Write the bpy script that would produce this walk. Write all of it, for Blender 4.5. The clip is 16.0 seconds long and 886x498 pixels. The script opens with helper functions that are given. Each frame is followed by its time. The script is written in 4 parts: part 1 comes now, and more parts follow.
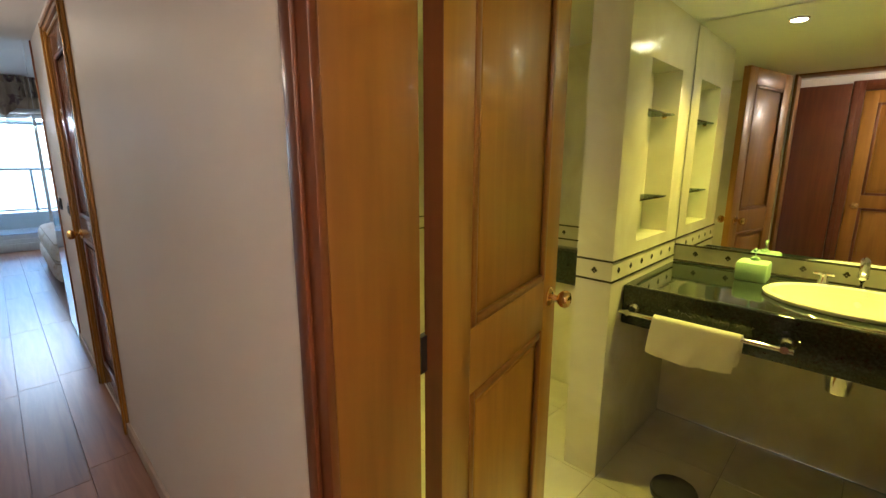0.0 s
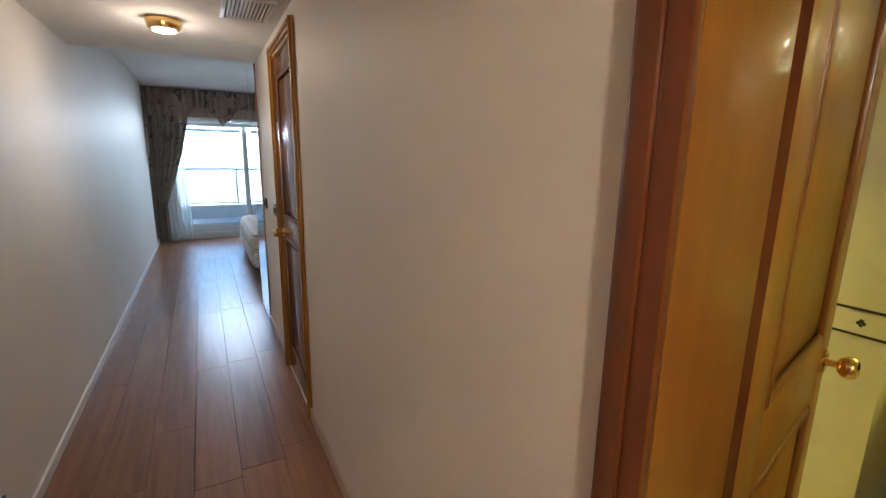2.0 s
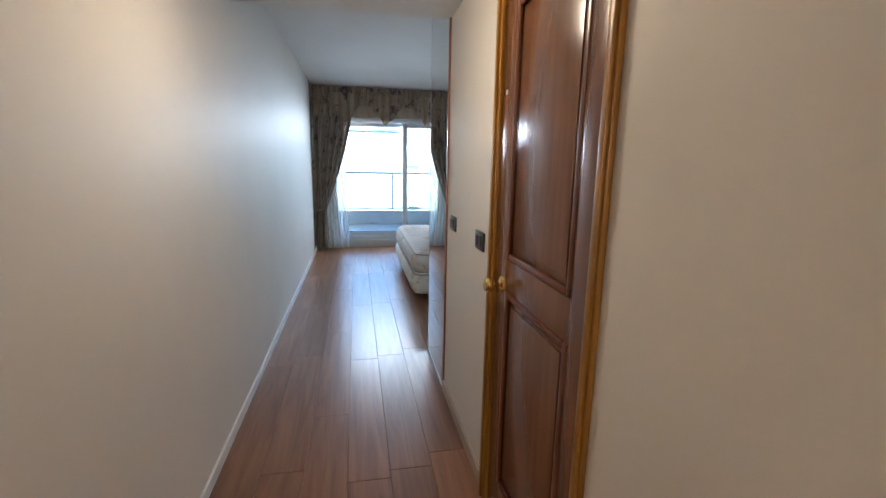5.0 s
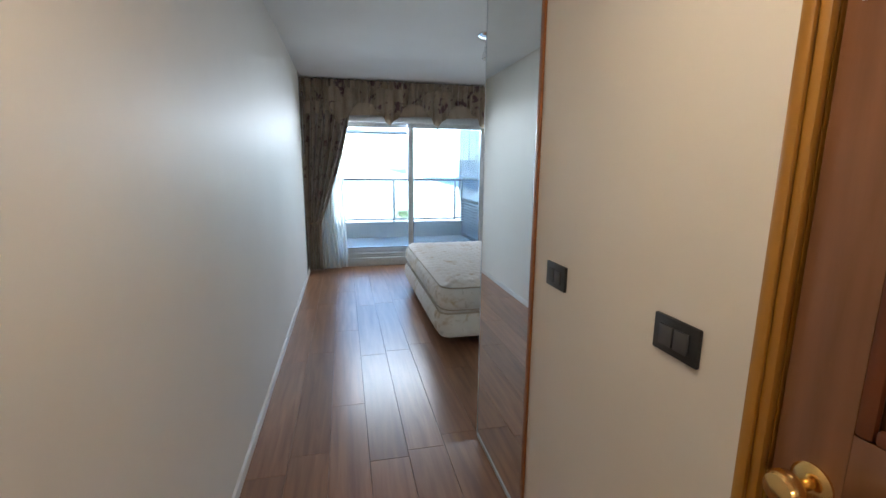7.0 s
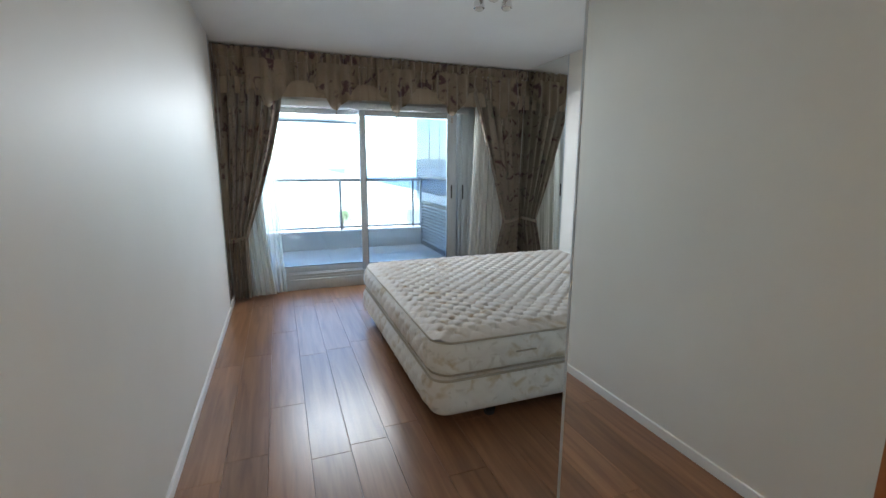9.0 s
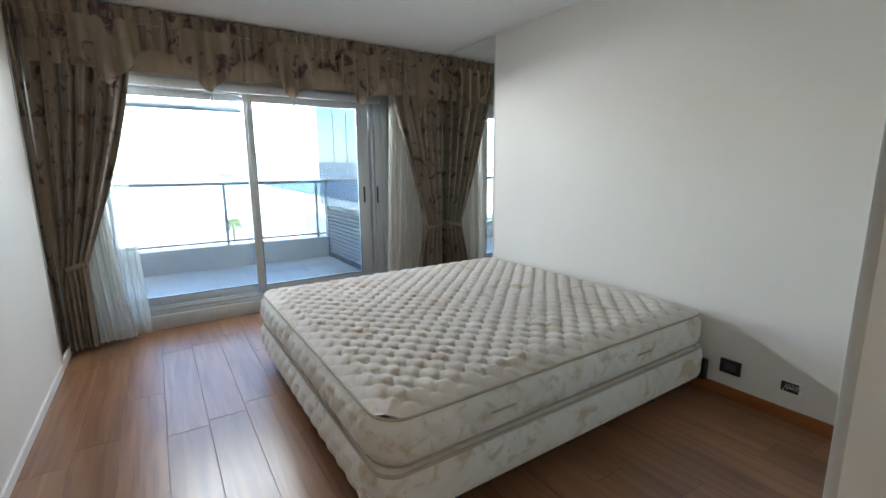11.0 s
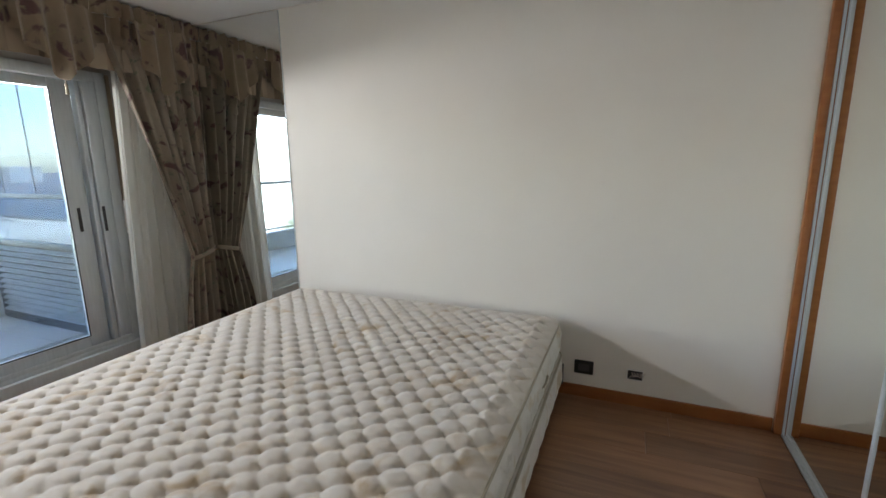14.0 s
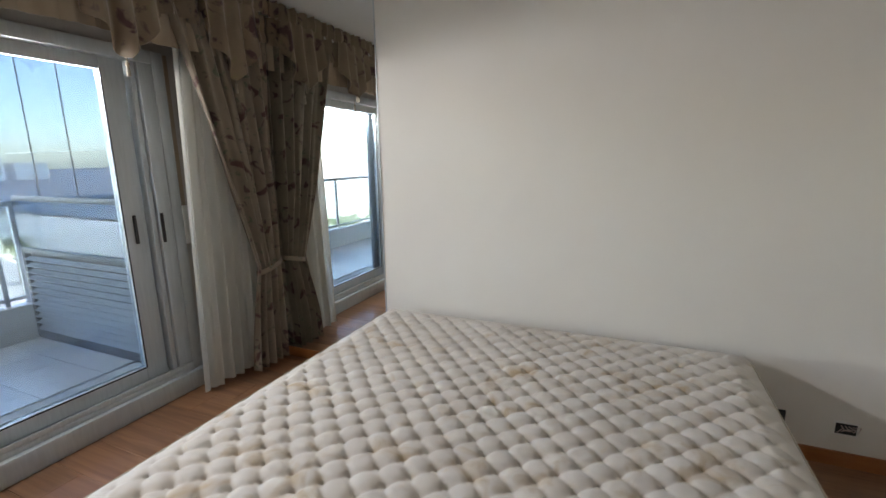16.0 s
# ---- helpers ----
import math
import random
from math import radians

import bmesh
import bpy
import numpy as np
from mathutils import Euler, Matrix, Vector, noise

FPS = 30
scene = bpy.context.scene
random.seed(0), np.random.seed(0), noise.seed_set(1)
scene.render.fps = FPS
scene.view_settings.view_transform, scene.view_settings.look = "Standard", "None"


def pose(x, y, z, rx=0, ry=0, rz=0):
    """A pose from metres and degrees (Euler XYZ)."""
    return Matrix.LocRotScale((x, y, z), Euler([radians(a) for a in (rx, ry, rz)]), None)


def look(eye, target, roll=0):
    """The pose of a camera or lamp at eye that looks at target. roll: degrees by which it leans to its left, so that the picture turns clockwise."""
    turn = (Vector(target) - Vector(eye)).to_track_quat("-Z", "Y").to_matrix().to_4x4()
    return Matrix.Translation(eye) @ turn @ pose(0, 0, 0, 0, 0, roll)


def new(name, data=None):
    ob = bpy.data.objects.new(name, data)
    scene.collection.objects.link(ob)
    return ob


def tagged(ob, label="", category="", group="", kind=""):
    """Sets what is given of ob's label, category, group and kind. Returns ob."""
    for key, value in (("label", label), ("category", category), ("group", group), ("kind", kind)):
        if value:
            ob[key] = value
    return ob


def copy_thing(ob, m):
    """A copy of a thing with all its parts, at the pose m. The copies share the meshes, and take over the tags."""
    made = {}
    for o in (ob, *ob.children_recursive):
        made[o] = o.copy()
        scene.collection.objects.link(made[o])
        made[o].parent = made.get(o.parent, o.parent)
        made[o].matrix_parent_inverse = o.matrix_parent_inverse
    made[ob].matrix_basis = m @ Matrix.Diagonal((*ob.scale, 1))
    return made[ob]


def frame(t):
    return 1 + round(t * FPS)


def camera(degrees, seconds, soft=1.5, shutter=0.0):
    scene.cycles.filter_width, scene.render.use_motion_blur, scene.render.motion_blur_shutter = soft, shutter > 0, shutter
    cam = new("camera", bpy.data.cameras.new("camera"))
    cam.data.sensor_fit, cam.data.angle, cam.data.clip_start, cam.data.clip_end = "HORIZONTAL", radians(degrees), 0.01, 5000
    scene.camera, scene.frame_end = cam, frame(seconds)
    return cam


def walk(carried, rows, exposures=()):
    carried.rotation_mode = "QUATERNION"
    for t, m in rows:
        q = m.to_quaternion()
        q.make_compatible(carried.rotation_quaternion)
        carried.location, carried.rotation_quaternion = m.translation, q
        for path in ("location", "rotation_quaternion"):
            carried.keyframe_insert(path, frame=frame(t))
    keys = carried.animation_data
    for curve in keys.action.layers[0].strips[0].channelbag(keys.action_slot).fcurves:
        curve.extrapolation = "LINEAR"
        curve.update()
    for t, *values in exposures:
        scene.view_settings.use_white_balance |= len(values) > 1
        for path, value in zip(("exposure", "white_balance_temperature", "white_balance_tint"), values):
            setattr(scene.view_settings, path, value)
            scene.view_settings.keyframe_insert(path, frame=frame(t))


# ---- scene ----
cam = camera(90.6, 16.0)
PATH = [
    (0, (0.414, 0.406, 1.396), (-0.956, 1.807, 0.993), 0.2),
    (0.5, (0.393, 0.382, 1.404), (-1.053, 1.707, 1.009), 0.3),
    (1, (0.36, 0.359, 1.406), (-1.183, 1.572, 1.021), 0.1),
    (1.5, (0.288, 0.311, 1.374), (-1.356, 1.396, 1.025), 1.0),
    (2, (0.155, 0.292, 1.440), (-1.566, 1.230, 1.043), 0.8),
    (2.5, (0.012, 0.208, 1.436), (-1.771, 1.023, 1.041), -0.6),
    (3, (-0.16, 0.198, 1.437), (-1.994, 0.9, 1.054), 0.5),
    (3.5, (-0.441, 0.234, 1.458), (-2.314, 0.81, 1.062), 0.2),
    (4, (-0.672, 0.216, 1.453), (-2.57, 0.71, 1.06), 0.4),
    (4.5, (-0.933, 0.172, 1.442), (-2.845, 0.612, 1.055), 1.0),
    (5, (-1.32, 0.21, 1.4), (-3.246, 0.593, 1.018), 1.1),
    (7.5, (-2.66, 0.052, 1.426), (-4.570, 0.517, 1.066), 0.1),
    (8, (-3.002, 0.064, 1.411), (-4.894, 0.6, 1.046), 0.3),
    (10.5, (-4.18, 0.158, 1.373), (-5.903, 1.108, 1.013), -0.6),
    (11, (-4.326, 0.226, 1.348), (-5.975, 1.299, 0.989), -0.5),
    (11.5, (-4.398, 0.301, 1.344), (-5.963, 1.493, 0.985), -0.9),
    (12, (-4.448, 0.329, 1.348), (-5.91, 1.645, 0.987), -1.0),
    (12.5, (-4.594, 0.277, 1.361), (-5.89, 1.757, 1.002), -1.1),
    (13, (-4.785, 0.281, 1.39), (-5.901, 1.897, 1.014), -1.1),
    (13.5, (-4.98, 0.29, 1.421), (-5.915, 2.016, 1.039), -0.9),
    (14, (-5.225, 0.284, 1.432), (-5.994, 2.092, 1.054), -0.8),
    (14.5, (-5.471, 0.312, 1.445), (-6.145, 2.156, 1.061), -0.7),
    (15, (-5.701, 0.391, 1.451), (-6.35, 2.24, 1.052), -0.2),
    (15.5, (-5.904, 0.459, 1.453), (-6.59, 2.295, 1.051), -0.2),
    (16, (-6.115, 0.501, 1.458), (-6.897, 2.299, 1.06), -0.9),
]
walk(cam, [(t, look(eye, target, roll)) for t, eye, target, roll in PATH],
     exposures=[(0.0, 4.15, 5700, 14), (3.0, 4.25, 5950, 13), (5.0, 4.45, 5850, 13), (8.0, 4.33, 6450, 14), (11.0, 4.45, 6850, 15), (14.0, 4.33, 7400, 19), (16.0, 4.1, 7550, 21)])

# ---- world, sun, large lights ----
world = bpy.data.worlds.new("world")
scene.world = world
world.use_nodes = True
_wn = world.node_tree
_sky = _wn.nodes.new("ShaderNodeTexSky")
_sky.sky_type = 'NISHITA'
_sky.sun_disc = False
_sky.sun_elevation = radians(48)
_sky.sun_rotation = radians(60)
_wn.links.new(_sky.outputs[0], _wn.nodes["Background"].inputs[0])
_wn.nodes["Background"].inputs[1].default_value = 0.15


def lamp(name, kind, m, energy, colour, size=0.1, size_y=None):
    data = bpy.data.lights.new(name, kind)
    data.energy, data.color = energy, colour
    if kind == 'AREA':
        data.size = size
        if size_y:
            data.shape, data.size_y = 'RECTANGLE', size_y
        else:
            data.shape = 'DISK'
    elif kind == 'SUN':
        data.angle = size
    else:
        data.shadow_soft_size = size
    ob = new(name, data)
    ob.matrix_world = m
    return ob


lamp("sun", 'SUN', look((60, 35, 77), (0, 0, 0)), 2.6, (1.0, 0.95, 0.87), radians(0.5))
# strip lamp added in the opening, boosting sky light through the balcony door
lamp("window_fill_strip", 'AREA', look((-8.906, 1.02, 1.955), (-5.8, 1.02, 1.0)), 3.4, (0.80, 0.92, 1.0), 2.2, 0.018)
# corridor ceiling lamp, unseen fill added behind the start of the walk, bathroom downlights
lamp("corridor_bulb", 'POINT', pose(-2.85, 0.175, 2.05), 0.24, (1.0, 0.79, 0.57), 0.05)
lamp("entrance_fill", 'POINT', pose(1.05, 0.15, 2.05), 1.6, (1.0, 0.79, 0.57), 0.05)
for bx, by in ((0.05, 2.62), (0.85, 2.62), (-1.1, 1.7)):
    dl = lamp("downlight_bulb", 'AREA', pose(bx, by, 2.025), 0.45, (1.0, 0.83, 0.10), 0.09)
    dl.data.spread = radians(105)

# ---- materials ----


def mat(name, c1, c2=None, rough=0.5, metal=0.0, scale=8.0, stretch=(1, 1, 1), bump=0.1, bump_scale=60.0, spread=0.5,
        per_object=0.0, spec=0.5, coat=0.0, distort=0.0):
    m = bpy.data.materials.new(name)
    m.use_nodes = True
    nt = m.node_tree
    b = nt.nodes["Principled BSDF"]
    b.inputs["Roughness"].default_value = rough
    b.inputs["Metallic"].default_value = metal
    b.inputs["Specular IOR Level"].default_value = spec
    b.inputs["Coat Weight"].default_value = coat
    b.inputs["Coat Roughness"].default_value = 0.08
    tc = nt.nodes.new("ShaderNodeTexCoord")
    mp = nt.nodes.new("ShaderNodeMapping")
    mp.inputs["Scale"].default_value = stretch
    nt.links.new(tc.outputs["Object"], mp.inputs[0])
    if per_object:
        oi = nt.nodes.new("ShaderNodeObjectInfo")
        mul = nt.nodes.new("ShaderNodeVectorMath")
        mul.operation = 'SCALE'
        mul.inputs[0].default_value = (37, 91, 53)
        nt.links.new(oi.outputs["Random"], mul.inputs["Scale"])
        nt.links.new(mul.outputs[0], mp.inputs["Location"])
    n1 = nt.nodes.new("ShaderNodeTexNoise")
    n1.inputs["Scale"].default_value = scale
    n1.inputs["Detail"].default_value = 6
    n1.inputs["Distortion"].default_value = distort
    n2 = nt.nodes.new("ShaderNodeTexNoise")
    n2.inputs["Scale"].default_value = bump_scale
    n2.inputs["Detail"].default_value = 3
    nt.links.new(mp.outputs[0], n1.inputs[0])
    nt.links.new(mp.outputs[0], n2.inputs[0])
    ramp = nt.nodes.new("ShaderNodeValToRGB")
    ramp.color_ramp.elements[0].position = 0.5 - spread / 2
    ramp.color_ramp.elements[1].position = 0.5 + spread / 2
    ramp.color_ramp.elements[0].color = (*c1, 1)
    ramp.color_ramp.elements[1].color = (*(c2 or c1), 1)
    nt.links.new(n1.outputs[0], ramp.inputs[0])
    col = ramp.outputs[0]
    if per_object:
        hs = nt.nodes.new("ShaderNodeHueSaturation")
        mr = nt.nodes.new("ShaderNodeMapRange")
        mr.inputs["To Min"].default_value = 1 - per_object
        mr.inputs["To Max"].default_value = 1 + per_object
        nt.links.new(oi.outputs["Random"], mr.inputs[0])
        nt.links.new(mr.outputs[0], hs.inputs["Value"])
        nt.links.new(col, hs.inputs["Color"])
        col = hs.outputs[0]
    nt.links.new(col, b.inputs["Base Color"])
    if bump:
        bp = nt.nodes.new("ShaderNodeBump")
        bp.inputs["Strength"].default_value = bump
        bp.inputs["Distance"].default_value = 0.004
        nt.links.new(n2.outputs[0], bp.inputs["Height"])
        nt.links.new(bp.outputs[0], b.inputs["Normal"])
    return m


def floral(name, base, pale, blotch, scale=7.0, rough=0.9, sheen=0.3, amount=0.57, second=None, soft=0.07):
    """Fabric: pale ground, irregular printed blotches, woven relief."""
    m = mat(name, base, pale, rough, scale=3.0, bump=0.25, bump_scale=420)
    nt = m.node_tree
    b = nt.nodes["Principled BSDF"]
    b.inputs["Sheen Weight"].default_value = sheen
    tc = [n for n in nt.nodes if n.type == 'TEX_COORD'][0]
    src = b.inputs["Base Color"].links[0].from_socket
    for colour, sc, lim in ((blotch, scale, amount), (second or blotch, scale * 2.3, amount + 0.04)):
        n = nt.nodes.new("ShaderNodeTexNoise")
        n.inputs["Scale"].default_value = sc
        n.inputs["Detail"].default_value = 4
        n.inputs["Distortion"].default_value = 0.8
        nt.links.new(tc.outputs["Object"], n.inputs[0])
        r = nt.nodes.new("ShaderNodeMapRange")
        r.inputs["From Min"].default_value = lim
        r.inputs["From Max"].default_value = lim + soft
        nt.links.new(n.outputs[0], r.inputs[0])
        mx = nt.nodes.new("ShaderNodeMix")
        mx.data_type = 'RGBA'
        nt.links.new(r.outputs[0], mx.inputs[0])
        nt.links.new(src, mx.inputs[6])
        mx.inputs[7].default_value = (*colour, 1)
        src = mx.outputs[2]
    nt.links.new(src, b.inputs["Base Color"])
    return m


def clear(name, tint, gloss=0.06, rough=0.0):
    m = bpy.data.materials.new(name)
    m.use_nodes = True
    nt = m.node_tree
    nt.nodes.remove(nt.nodes["Principled BSDF"])
    tr = nt.nodes.new("ShaderNodeBsdfTransparent")
    tr.inputs[0].default_value = (*tint, 1)
    gl = nt.nodes.new("ShaderNodeBsdfGlossy")
    gl.inputs["Roughness"].default_value = rough
    mx = nt.nodes.new("ShaderNodeMixShader")
    mx.inputs[0].default_value = gloss
    nt.links.new(tr.outputs[0], mx.inputs[1])
    nt.links.new(gl.outputs[0], mx.inputs[2])
    nt.links.new(mx.outputs[0], nt.nodes["Material Output"].inputs[0])
    return m


def sheer(name, colour, see):
    m = bpy.data.materials.new(name)
    m.use_nodes = True
    nt = m.node_tree
    nt.nodes.remove(nt.nodes["Principled BSDF"])
    tr = nt.nodes.new("ShaderNodeBsdfTransparent")
    df = nt.nodes.new("ShaderNodeBsdfDiffuse")
    tl = nt.nodes.new("ShaderNodeBsdfTranslucent")
    df.inputs[0].default_value = tl.inputs[0].default_value = (*colour, 1)
    m1 = nt.nodes.new("ShaderNodeMixShader")
    m1.inputs[0].default_value = 0.45
    m2 = nt.nodes.new("ShaderNodeMixShader")
    m2.inputs[0].default_value = see
    nt.links.new(df.outputs[0], m1.inputs[1])
    nt.links.new(tl.outputs[0], m1.inputs[2])
    nt.links.new(m1.outputs[0], m2.inputs[1])
    nt.links.new(tr.outputs[0], m2.inputs[2])
    nt.links.new(m2.outputs[0], nt.nodes["Material Output"].inputs[0])
    return m


def glow(name, colour, strength):
    m = bpy.data.materials.new(name)
    m.use_nodes = True
    b = m.node_tree.nodes["Principled BSDF"]
    b.inputs["Emission Color"].default_value = (*colour, 1)
    b.inputs["Emission Strength"].default_value = strength
    return m


M_WALL = mat("wall_paint", (0.71, 0.67, 0.61), (0.77, 0.73, 0.67), 0.55, scale=1.6, bump=0.22, bump_scale=13, spread=0.7, spec=0.45)
M_CEIL = mat("ceiling_paint", (0.76, 0.76, 0.75), (0.80, 0.80, 0.79), 0.8, scale=2.0, bump=0.05, bump_scale=50)
M_PLANK = mat("floor_laminate", (0.165, 0.070, 0.033), (0.33, 0.165, 0.083), 0.29, scale=3.2, stretch=(0.55, 8, 8), bump=0.05,
              bump_scale=30, spread=0.5, per_object=0.16, spec=0.6, distort=0.6)
M_JOINT = mat("floor_joint", (0.05, 0.03, 0.02), rough=0.8)
M_WOOD = mat("varnished_wood", (0.27, 0.118, 0.012), (0.39, 0.185, 0.021), 0.36, scale=4, stretch=(7, 7, 0.6), bump=0.04, bump_scale=30,
             spread=0.6, coat=0.15, distort=0.5)
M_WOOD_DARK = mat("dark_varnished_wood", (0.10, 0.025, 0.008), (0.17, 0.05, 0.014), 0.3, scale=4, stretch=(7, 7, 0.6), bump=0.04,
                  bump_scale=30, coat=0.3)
# the varnished wood again, darkened so that shade sits in the colour
M_WOOD_SHADED = mat("shaded_varnished_wood", (0.19, 0.072, 0.010), (0.27, 0.11, 0.015), 0.34, scale=4, stretch=(7, 7, 0.6), bump=0.04, bump_scale=30, coat=0.15)
M_WOOD_BASE = mat("wood_baseboard", (0.25, 0.080, 0.022), (0.34, 0.125, 0.038), 0.35, scale=5, stretch=(0.7, 6, 6), bump=0.04)
M_TANBASE = mat("painted_baseboard", (0.42, 0.33, 0.26), (0.48, 0.38, 0.30), 0.45, scale=4, bump=0.05)
M_WHITEBASE = mat("white_baseboard", (0.72, 0.70, 0.66), (0.78, 0.76, 0.73), 0.4, scale=4, bump=0.05)
M_ALU = mat("aluminium", (0.47, 0.51, 0.53), (0.55, 0.59, 0.61), 0.38, 0.25, scale=12, stretch=(6, 6, 0.5), bump=0.02)
M_GREYALU = mat("grey_painted_metal", (0.12, 0.13, 0.14), (0.17, 0.18, 0.19), 0.45, 0.2, scale=12, bump=0.03)
M_SLAT = mat("pale_grey_slat_metal", (0.55, 0.57, 0.59), (0.62, 0.64, 0.66), 0.4, 0.1, scale=12, bump=0.03)
M_CHROME = mat("chrome", (0.8, 0.8, 0.8), rough=0.1, metal=1.0, bump=0.0)
M_BRASS = mat("brass", (0.80, 0.52, 0.18), (0.86, 0.60, 0.24), 0.18, 1.0, scale=20, bump=0.02)
M_BLACK = mat("black_plastic", (0.012, 0.012, 0.013), (0.02, 0.02, 0.02), 0.35, scale=20, bump=0.03)
M_RUBBER = mat("grey_rubber", (0.05, 0.05, 0.055), (0.07, 0.07, 0.075), 0.6, scale=20)
M_MIRROR = mat("mirror_silver", (0.86, 0.88, 0.86), rough=0.0, metal=1.0, bump=0.0)
M_GLASS = clear("window_glass", (0.53, 0.59, 0.63), 0.05)
M_TINT = clear("tinted_glass", (0.36, 0.42, 0.47), 0.06)
M_RAILGLASS = clear("railing_glass", (0.88, 0.94, 0.93), 0.06)
M_SHELF = clear("shelf_glass", (0.45, 0.55, 0.45), 0.25)
M_SHEER = sheer("sheer_voile", (0.80, 0.80, 0.76), 0.42)
M_LINING = sheer("curtain_lining", (0.74, 0.73, 0.68), 0.06)
M_DRAPE = floral("floral_drape", (0.19, 0.15, 0.112), (0.28, 0.232, 0.178), (0.095, 0.045, 0.04), 9.0, second=(0.13, 0.14, 0.09))
M_VAL = floral("floral_valance", (0.21, 0.155, 0.105), (0.31, 0.24, 0.17), (0.10, 0.05, 0.05), 8.0, second=(0.24, 0.20, 0.12), amount=0.56)
M_HEM = mat("plain_valance_lining", (0.32, 0.25, 0.18), (0.38, 0.30, 0.22), 0.9, scale=5, bump=0.2, bump_scale=300)
M_QUILT = floral("quilted_ticking", (0.57, 0.52, 0.46), (0.66, 0.61, 0.55), (0.48, 0.37, 0.25), 7.0, amount=0.56, second=(0.60, 0.52, 0.42), soft=0.16)
M_SIDE = floral("ticking_border", (0.60, 0.58, 0.52), (0.70, 0.68, 0.63), (0.50, 0.42, 0.29), 8.0, amount=0.55, second=(0.52, 0.49, 0.43), soft=0.12)
M_PIPE = mat("piping", (0.36, 0.32, 0.25), (0.42, 0.38, 0.30), 0.8, scale=30)
M_MARBLE = mat("cream_marble", (0.66, 0.62, 0.50), (0.76, 0.73, 0.62), 0.16, scale=2.6, bump=0.02, bump_scale=8, distort=2.0, spread=0.4)
M_MARBLE_F = mat("cream_marble_floor", (0.58, 0.54, 0.44), (0.68, 0.65, 0.54), 0.14, scale=3.0, bump=0.02, bump_scale=8, distort=2.0,
                 per_object=0.05)
M_GROUT = mat("grout", (0.42, 0.39, 0.32), rough=0.9, bump=0.2)
M_GRANITE = mat("black_granite", (0.008, 0.012, 0.010), (0.03, 0.042, 0.035), 0.07, scale=90, bump=0.0, spread=0.3)
M_BORDER = mat("border_dark_tile", (0.03, 0.025, 0.02), (0.05, 0.045, 0.035), 0.2, scale=20)
M_PORC = mat("porcelain", (0.74, 0.72, 0.66), (0.78, 0.76, 0.70), 0.08, scale=3, bump=0.0)
M_TOWEL = mat("terry_towel", (0.72, 0.69, 0.58), (0.80, 0.77, 0.67), 0.95, scale=12, bump=0.7, bump_scale=260)
M_GREEN = mat("pale_green_soap_box", (0.36, 0.58, 0.36), (0.44, 0.66, 0.44), 0.4, scale=10)
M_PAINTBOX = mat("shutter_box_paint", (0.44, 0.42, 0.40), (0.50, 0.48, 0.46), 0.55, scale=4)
M_BALTILE = mat("balcony_tile", (0.66, 0.66, 0.65), (0.74, 0.74, 0.73), 0.3, scale=5, per_object=0.05)
M_CONC = mat("painted_concrete", (0.60, 0.60, 0.58), (0.68, 0.68, 0.66), 0.7, scale=3, bump=0.2)
M_SOFFIT = mat("balcony_soffit", (0.50, 0.47, 0.43), (0.60, 0.57, 0.53), 0.8, scale=3, bump=0.2)
M_SAND = mat("pale_sand", (0.50, 0.46, 0.38), (0.62, 0.58, 0.50), 0.95, scale=0.02, bump=0.1, bump_scale=0.5)
M_ROAD = mat("asphalt", (0.16, 0.155, 0.15), (0.20, 0.195, 0.19), 0.9, scale=0.08, bump=0.1)
M_SEA = mat("sea_water", (0.05, 0.09, 0.13), (0.08, 0.13, 0.17), 0.5, scale=0.01, bump=0.3, bump_scale=0.2)
M_GRASS = mat("dry_grass", (0.12, 0.13, 0.05), (0.20, 0.20, 0.08), 0.95, scale=0.1, bump=0.3, bump_scale=3)
M_LEAF = mat("palm_leaf", (0.07, 0.11, 0.03), (0.13, 0.17, 0.05), 0.6, scale=2)
M_TRUNK = mat("palm_trunk", (0.16, 0.12, 0.08), (0.24, 0.18, 0.12), 0.9, scale=6, stretch=(1, 1, 4), bump=0.5)
M_FACADE = mat("white_facade", (0.62, 0.63, 0.63), (0.70, 0.71, 0.71), 0.6, scale=0.2)
M_BLUEGLASS = mat("blue_facade_glass", (0.12, 0.22, 0.30), (0.18, 0.30, 0.38), 0.12, scale=0.3, metal=0.3)
M_ORANGE = mat("orange_paint", (0.65, 0.16, 0.05), (0.72, 0.22, 0.08), 0.6, scale=2)
M_BULB = glow("lit_bulb", (1.0, 0.82, 0.55), 6.0)
M_BATHBULB = glow("lit_downlight", (1.0, 0.88, 0.50), 6.0)
M_WIRE = mat("wire", (0.5, 0.3, 0.25), (0.6, 0.6, 0.58), 0.5, scale=120)

# ---- builders ----


def box(bm, x0, x1, y0, y1, z0, z1, bevel=0.0, seg=2):
    r = bmesh.ops.create_cube(bm, size=1.0, matrix=Matrix.Translation(((x0 + x1) / 2, (y0 + y1) / 2, (z0 + z1) / 2)) @ Matrix.Diagonal(
        (abs(x1 - x0), abs(y1 - y0), abs(z1 - z0), 1)))
    if bevel:
        edges = list({e for v in r["verts"] for e in v.link_edges})
        bmesh.ops.bevel(bm, geom=edges, offset=bevel, segments=seg, affect='EDGES', profile=0.5)
    return bm


def boxes(*rows, bevel=0.0):
    bm = bmesh.new()
    for r in rows:
        box(bm, *r, bevel=bevel)
    return bm


